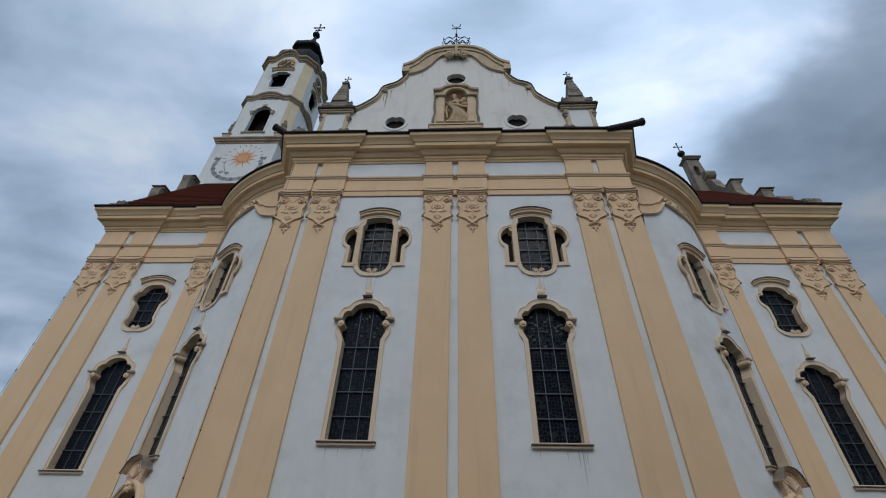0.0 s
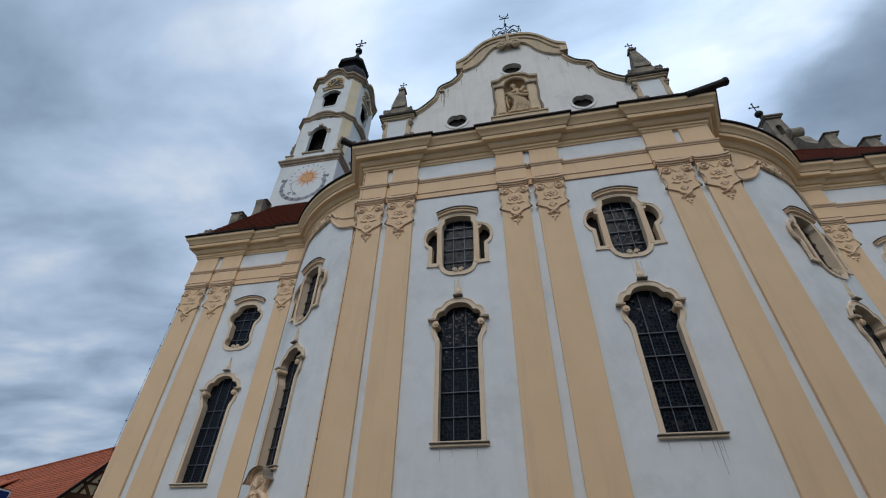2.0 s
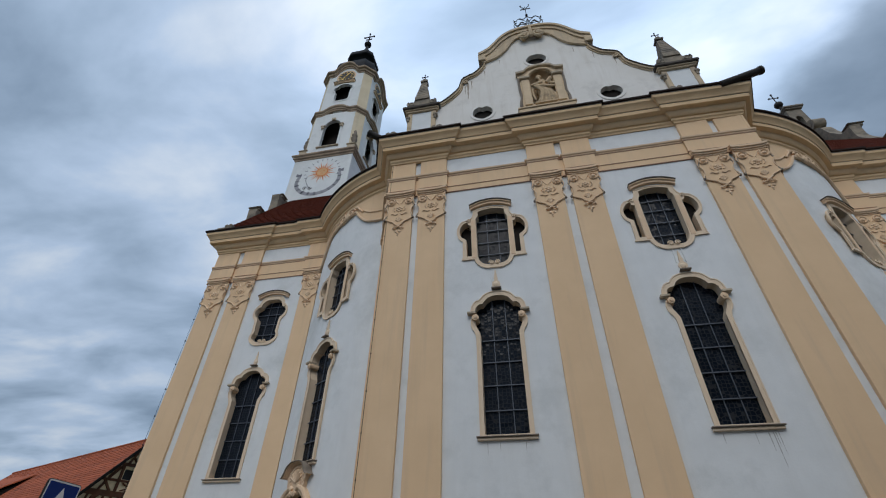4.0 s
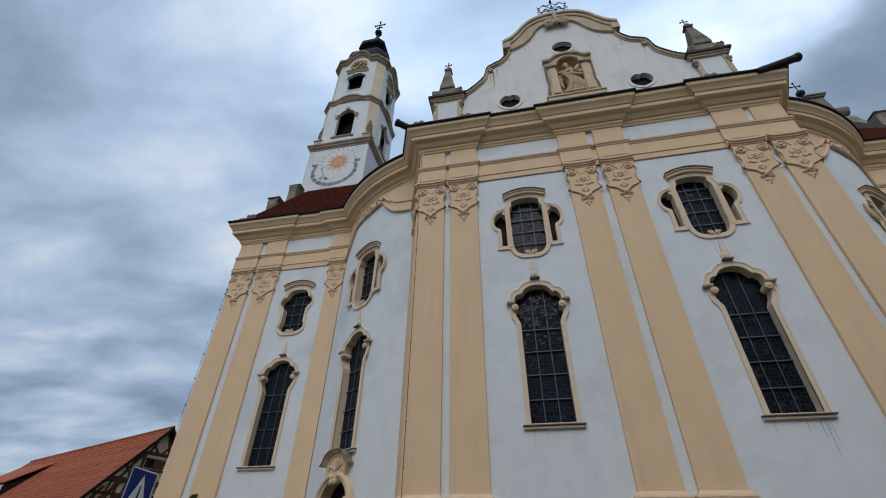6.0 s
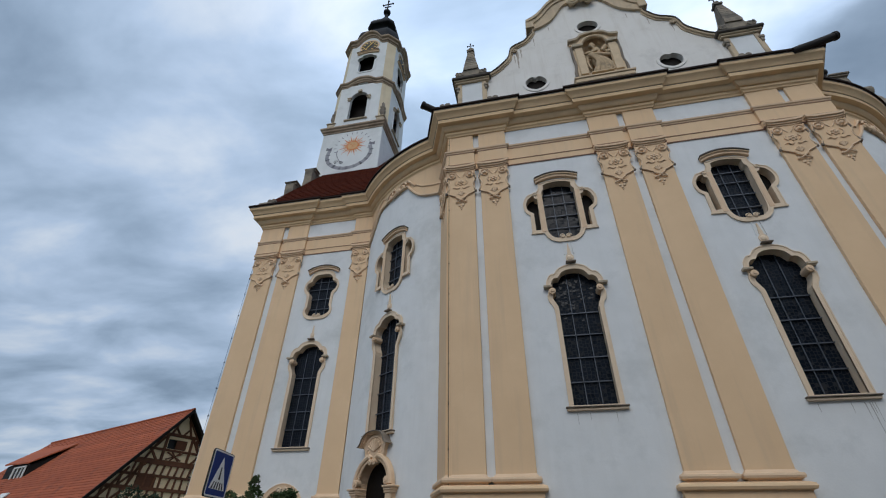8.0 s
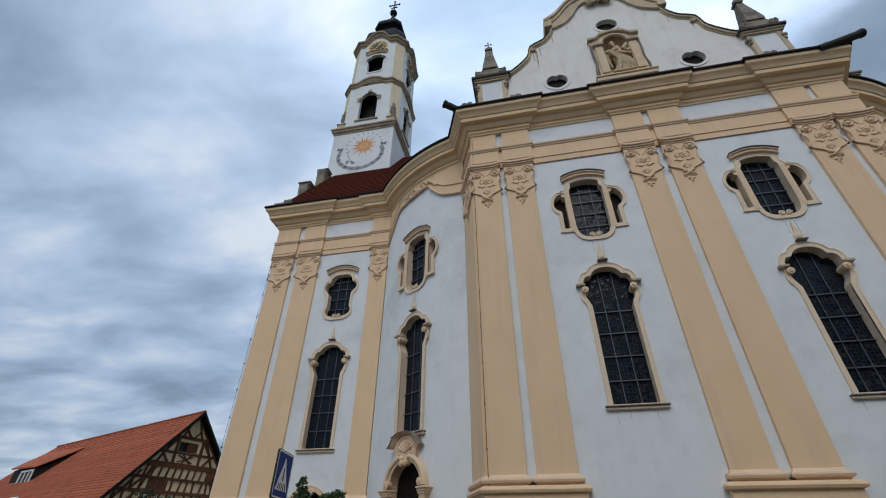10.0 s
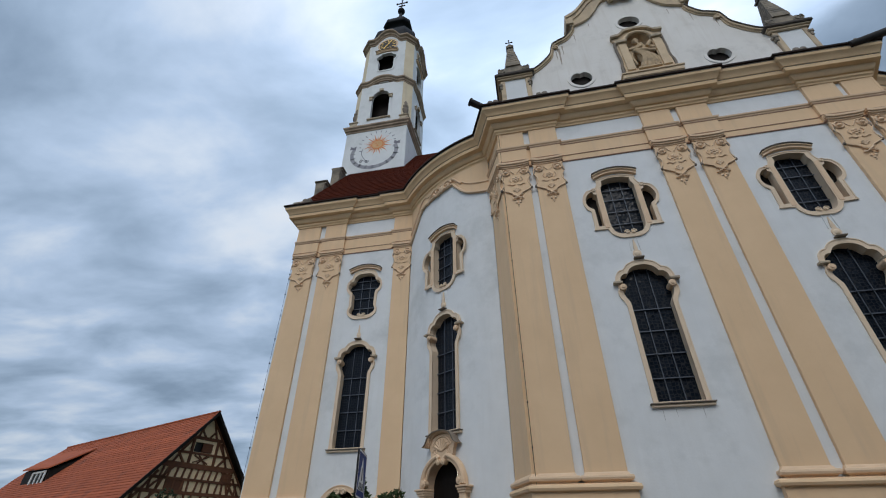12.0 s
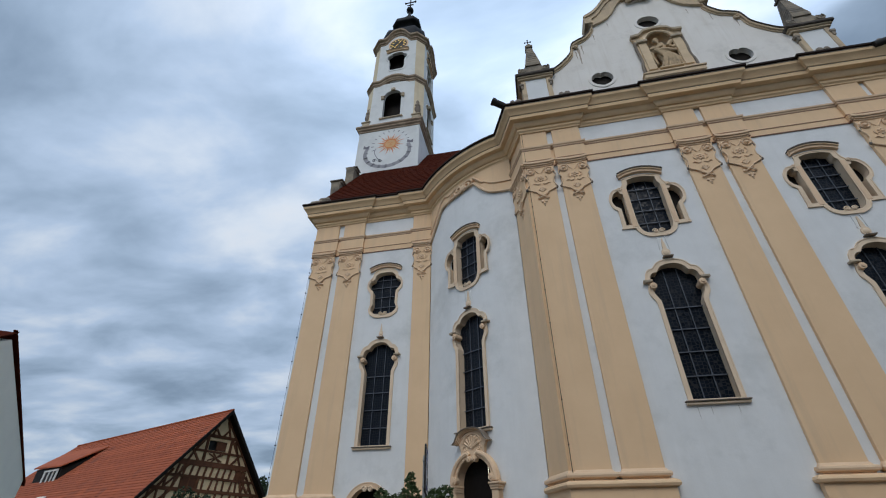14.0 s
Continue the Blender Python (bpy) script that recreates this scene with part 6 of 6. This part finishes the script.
for x0, x1, z0, z1 in ((22.6, 26.2, 8.0, 8.16), (22.6, 26.2, 6.62, 6.8), (22.6, 22.95, 6.7, 8.1), (25.85, 26.2, 6.7, 8.1), (23.65, 23.85, 6.75, 8.05), (24.7, 24.9, 6.75, 8.05)):
    b = fresh()
    box(b, x0, x1, 3.82, 3.9, z0, z1)
    part("window_bar", b, PAINTED, win)
b = fresh()
box(b, 18.0, 20.0, -0.5, 0.5, 0.1, 0.2, m=Matrix.Translation((0, 5.6, slope(5.6))) @ Matrix.Rotation(-math.atan(BT), 4, "X"))
part("skylight", b, PAINTED, barn, "pale roof light")

# ---------------------------------------------------------------- neighbouring house
HOUSE_WALL = material("grey_white_render", (0.84, 0.85, 0.78), 0.9, alt=(0.78, 0.79, 0.73), scale=0.8, grain=20, bump=0.3)
A, Bq = Vector((-29.95, -2.74)), Vector((-35.0, 4.5))
d = (Bq - A).normalized()
house = new("house")
house.matrix_basis = Matrix(((d.x, -d.y, 0, A.x), (d.y, d.x, 0, A.y), (0, 0, 1, 0), (0, 0, 0, 1)))
tagged(house, "pale rendered gabled house with red tiled verge", "house")
RUN, TOPZ, LOWZ = 8.6, 8.62, 4.1
b = prism([(-RUN, 0), (RUN - 0.4, 0), (RUN - 0.4, LOWZ), (0, TOPZ - 0.25), (-RUN, LOWZ)], 0, 0.4)
moved(b, Matrix.Translation((0, 0.02, 0)))
part("gable_wall", b, HOUSE_WALL, house, "pale grey-white rendered wall")
b = fresh()
box(b, -RUN, RUN - 0.4, 0.5, 12, 0, LOWZ - 0.1)
part("body", b, HOUSE_WALL, house)
for s in (-1, 1):
    b = fresh()
    vs = [b.verts.new(q) for q in ((0, -0.02, TOPZ), (s * RUN, -0.02, LOWZ - 0.25), (s * RUN, 12, LOWZ - 0.25), (0, 12, TOPZ))]
    f = b.faces.new(vs)
    got = bmesh.ops.extrude_face_region(b, geom=[f])["geom"]
    bmesh.ops.translate(b, vec=(0, 0, 0.07), verts=[v for v in got if isinstance(v, bmesh.types.BMVert)])
    r = part("roof", b, REDROOF, house, "dark red tiled roof")
    for i in range(32):
        f0 = i / 32
        b = fresh()
        box(b, -0.15, 0.15, -0.04, 0.1, 0.03, 0.07)
        part("verge_tile", b, REDROOF, r, "", Matrix.Translation((s * RUN * f0, 0, TOPZ - (TOPZ - LOWZ + 0.25) * f0)) @ Matrix.Rotation(s * math.atan((TOPZ - LOWZ + 0.25) / RUN) + radians(4) * s, 4, "Y"))

# ---------------------------------------------------------------- crossing sign
SIGN_BLUE = material("sign_blue", (0.004, 0.028, 0.17), 0.5, alt=(0.005, 0.03, 0.19), scale=3, bump=0.05, spec=0.12)
SIGN_WHITE = material("sign_white", (0.8, 0.8, 0.8), 0.4, scale=4, bump=0.05)
STEEL = material("galvanised_steel", (0.42, 0.43, 0.44), 0.45, metal=0.8, bump=0.15)
sign = new("crossing_sign")
p0, p1 = Vector((-11.28, -7.17)), Vector((-11.42, -6.47))
u = (p1 - p0).normalized()
mid = (p0 + p1) / 2
# local x runs along the plate, local y away from the street
sign.matrix_basis = Matrix(((u.x, -u.y, 0, mid.x), (u.y, u.x, 0, mid.y), (0, 0, 1, 0), (0, 0, 0, 1)))
tagged(sign, "blue square crossing sign with white triangle on a steel post", "road sign")
H0, H1 = 2.14, 2.91
SX0, SX1 = -0.49, 0.36


def rounded(x0, x1, z0, z1, r, n=5):
    out = []
    for cx, cz, a0 in ((x1 - r, z0 + r, -90), (x1 - r, z1 - r, 0), (x0 + r, z1 - r, 90), (x0 + r, z0 + r, 180)):
        out += [(cx + r * math.cos(radians(a0 + 90 * i / n)), cz + r * math.sin(radians(a0 + 90 * i / n))) for i in range(n + 1)]
    return out


part("plate", prism(rounded(SX0, SX1, H0, H1, 0.05), -0.012, 0.012), SIGN_BLUE, sign, "blue square plate")
rim_out = rounded(SX0 + 0.005, SX1 - 0.005, H0 + 0.005, H1 - 0.005, 0.05)
part("border", prism(rim_out, -0.016, -0.011, [grown(rim_out, -0.026)]), SIGN_WHITE, sign)
part("edge", prism(grown(rim_out, 0.012), -0.014, 0.02, [grown(rim_out, 0.002)]), BLACK, sign, "dark plate rim")
part("back", prism(grown(rim_out, -0.005), 0.013, 0.018), BLACK, sign, "dark plate back")
SC = (SX0 + SX1) / 2
tri_out = [(SC - 0.32, H0 + 0.13), (SC + 0.32, H0 + 0.13), (SC, H1 - 0.1)]
part("triangle", prism(tri_out, -0.017, -0.011), SIGN_WHITE, sign, "white triangle")
for i in range(5):
    x = -0.22 + 0.11 * i
    part("stripe", prism([(SC + x - 0.03, H0 + 0.135), (SC + x + 0.015, H0 + 0.135), (SC + x * 0.75 + 0.015, H0 + 0.25), (SC + x * 0.75 - 0.015, H0 + 0.25)], -0.021, -0.015), BLACK, sign)
part("stripe", prism([(SC - 0.035, H0 + 0.29), (SC + 0.03, H0 + 0.29), (SC + 0.015, H0 + 0.5), (SC - 0.015, H0 + 0.5)], -0.021, -0.015), BLACK, sign)
part("post", tube([(0, 0.042, 0.1), (0, 0.042, 2.78)], 0.026, 10), STEEL, sign, "galvanised steel post", smooth=50)
for z in (2.25, 2.7):
    b = fresh()
    box(b, -0.05, 0.05, 0.0, 0.075, z - 0.015, z + 0.015)
    part("clamp", b, STEEL, sign)


# ---------------------------------------------------------------- planting
LEAF = material("dark_green_leaf", (0.035, 0.065, 0.022), 0.6, alt=(0.06, 0.09, 0.03), scale=6, grain=30, bump=0.2)
LEAF_FAR = material("far_green_leaf", (0.035, 0.055, 0.025), 0.75, alt=(0.022, 0.04, 0.018), scale=1.5, grain=9, bump=0.3)
BARK = material("brown_bark", (0.09, 0.065, 0.045), 0.9, alt=(0.06, 0.045, 0.03), scale=8, grain=25, bump=0.8)


def leaves(clumps, count, size, seed, flat=0.6):
    """Small folded leaves scattered through soft clumps (x, y, z, radius)."""
    rng = np.random.default_rng(seed)
    verts, faces = [], []
    weights = np.array([c[3] ** 2 for c in clumps])
    pick = rng.choice(len(clumps), count, p=weights / weights.sum())
    for i in pick:
        cx, cy, cz, r = clumps[i]
        d = rng.normal(size=3)
        d /= np.linalg.norm(d)
        p = Vector((cx, cy, cz)) + Vector(d * r * rng.uniform(0.45, 1.05) ** 0.6)
        s = size * rng.uniform(0.6, 1.3)
        q = Euler(rng.uniform(0, 6.28, 3)).to_matrix()
        o = len(verts)
        for v in ((0, -1, 0), (0.42, -0.1, 0.18), (0, 1, 0), (-0.42, -0.1, 0.18)):
            verts.append(tuple(p + q @ (Vector(v) * s)))
        faces += [(o, o + 1, o + 2), (o, o + 2, o + 3)]
    return verts, faces


def crown(name, clumps, count, size, seed, mat, parent, label=""):
    me = bpy.data.meshes.new(name)
    verts, faces = leaves(clumps, count, size, seed)
    me.from_pydata(verts, [], faces)
    me.materials.append(mat)
    ob = new(name, me)
    ob.parent = parent
    return tagged(ob, label, kind="stuff")


def shrub(name, place, clumps, count, size, seed, label, category, mat=LEAF, group=""):
    t = thing(name, place, label, category, group)
    top = max(c[2] for c in clumps)
    for i, c in enumerate(clumps):
        part("stem", tube(smooth_line([(0, 0, 0), (c[0] * 0.35, c[1] * 0.35, c[2] * 0.5), (c[0], c[1], c[2])], 3), 0.02 * (1 + top / 6), 6, taper=0.35), BARK, t)
    crown("foliage", clumps, count, size, seed, mat, t)
    return t


rng = random.Random(3)
shrub("shrub", (-12.8, -3.8, 0.06), [(0.35, -0.1, 2.35, 0.22), (0.35, -0.15, 2.62, 0.13), (0.36, -0.15, 2.78, 0.07), (0.0, 0.2, 2.05, 0.35), (0.55, 0.1, 2.0, 0.32), (-0.35, 0.1, 2.1, 0.3), (-0.5, 0.2, 2.36, 0.16), (0.9, 0.2, 2.2, 0.28), (1.15, 0.2, 2.36, 0.2), (0.2, 0.1, 1.4, 0.6), (0.8, 0.2, 1.4, 0.5), (0.1, 0, 0.7, 0.5), (0.6, 0, 0.6, 0.5)], 7000, 0.062, 11, "dark green leafy shrub beside the crossing sign", "shrub")
for place, h, seed in (((-33.6, 15.4, 0), 4.5, 5), ((-35.4, 14.2, 0), 3.7, 6)):
    r0 = random.Random(seed)
    cl = [(r0.uniform(-0.9, 0.9), r0.uniform(-0.9, 0.9), h * r0.uniform(0.35, 0.92), r0.uniform(0.4, 0.8)) for _ in range(12)]
    shrub("small_tree", place, cl, 2600, 0.13, seed, "dark green small tree before the barn gable", "tree", LEAF_FAR, "trees by the barn")

# wooded hill in the distance
b = fresh()
bmesh.ops.create_grid(b, x_segments=60, y_segments=10, size=1)
for v in b.verts:
    x, y = v.co.x, v.co.y
    v.co = Vector((-90 + x * 120, 150 + y * 40, (1 - y * y) * (17 + 4 * noise.noise(Vector((x * 3, y, 0))))))
hill = part("wooded_hill", b, LEAF_FAR, None)
tagged(hill, "dark wooded hill far behind the barn", "hill", kind="structure")
r0 = random.Random(21)
cl = []
for i in range(170):
    x = r0.uniform(-150, -50)
    cl.append((x, r0.uniform(128, 150), 15 + r0.uniform(-4, 4), r0.uniform(1.2, 2.6)))
me = bpy.data.meshes.new("far_woods")
verts, faces = leaves(cl, 30000, 0.45, 31)
me.from_pydata(verts, [], faces)
me.materials.append(LEAF_FAR)
tagged(new("far_woods", me), "dark green far woods on the hill", "woods", kind="stuff")

# plain unseen rows closing the street behind, added to block low sky light
BLOCKER = material("blocker_front", (0.16, 0.15, 0.135), 0.9, alt=(0.11, 0.105, 0.1), scale=0.5)
b = fresh()
box(b, -70, 70, -40, -34, 0, 11)
for i in range(10):
    x = -70 + 14 * i
    prism([(x + 0.4, 10.9), (x + 13.6, 10.9), (x + 7, 16)], -40, -34, bm=b)
tagged(part("backdrop", b, BLOCKER, None), "plain unseen row closing the place, added to block low sky", "street front", kind="structure")
# second unseen row, added taller to darken the lower right walls
b = fresh()
box(b, 3, 59, -31, -24, 0, 16)
for i in range(4):
    x = 3 + 14 * i
    prism([(x + 0.2, 15.9), (x + 13.8, 15.9), (x + 7, 23.5)], -31, -24, bm=b)
tagged(part("backdrop", b, BLOCKER, None), "unseen tall gabled blocks added to darken the lower right walls", "street front", kind="structure")
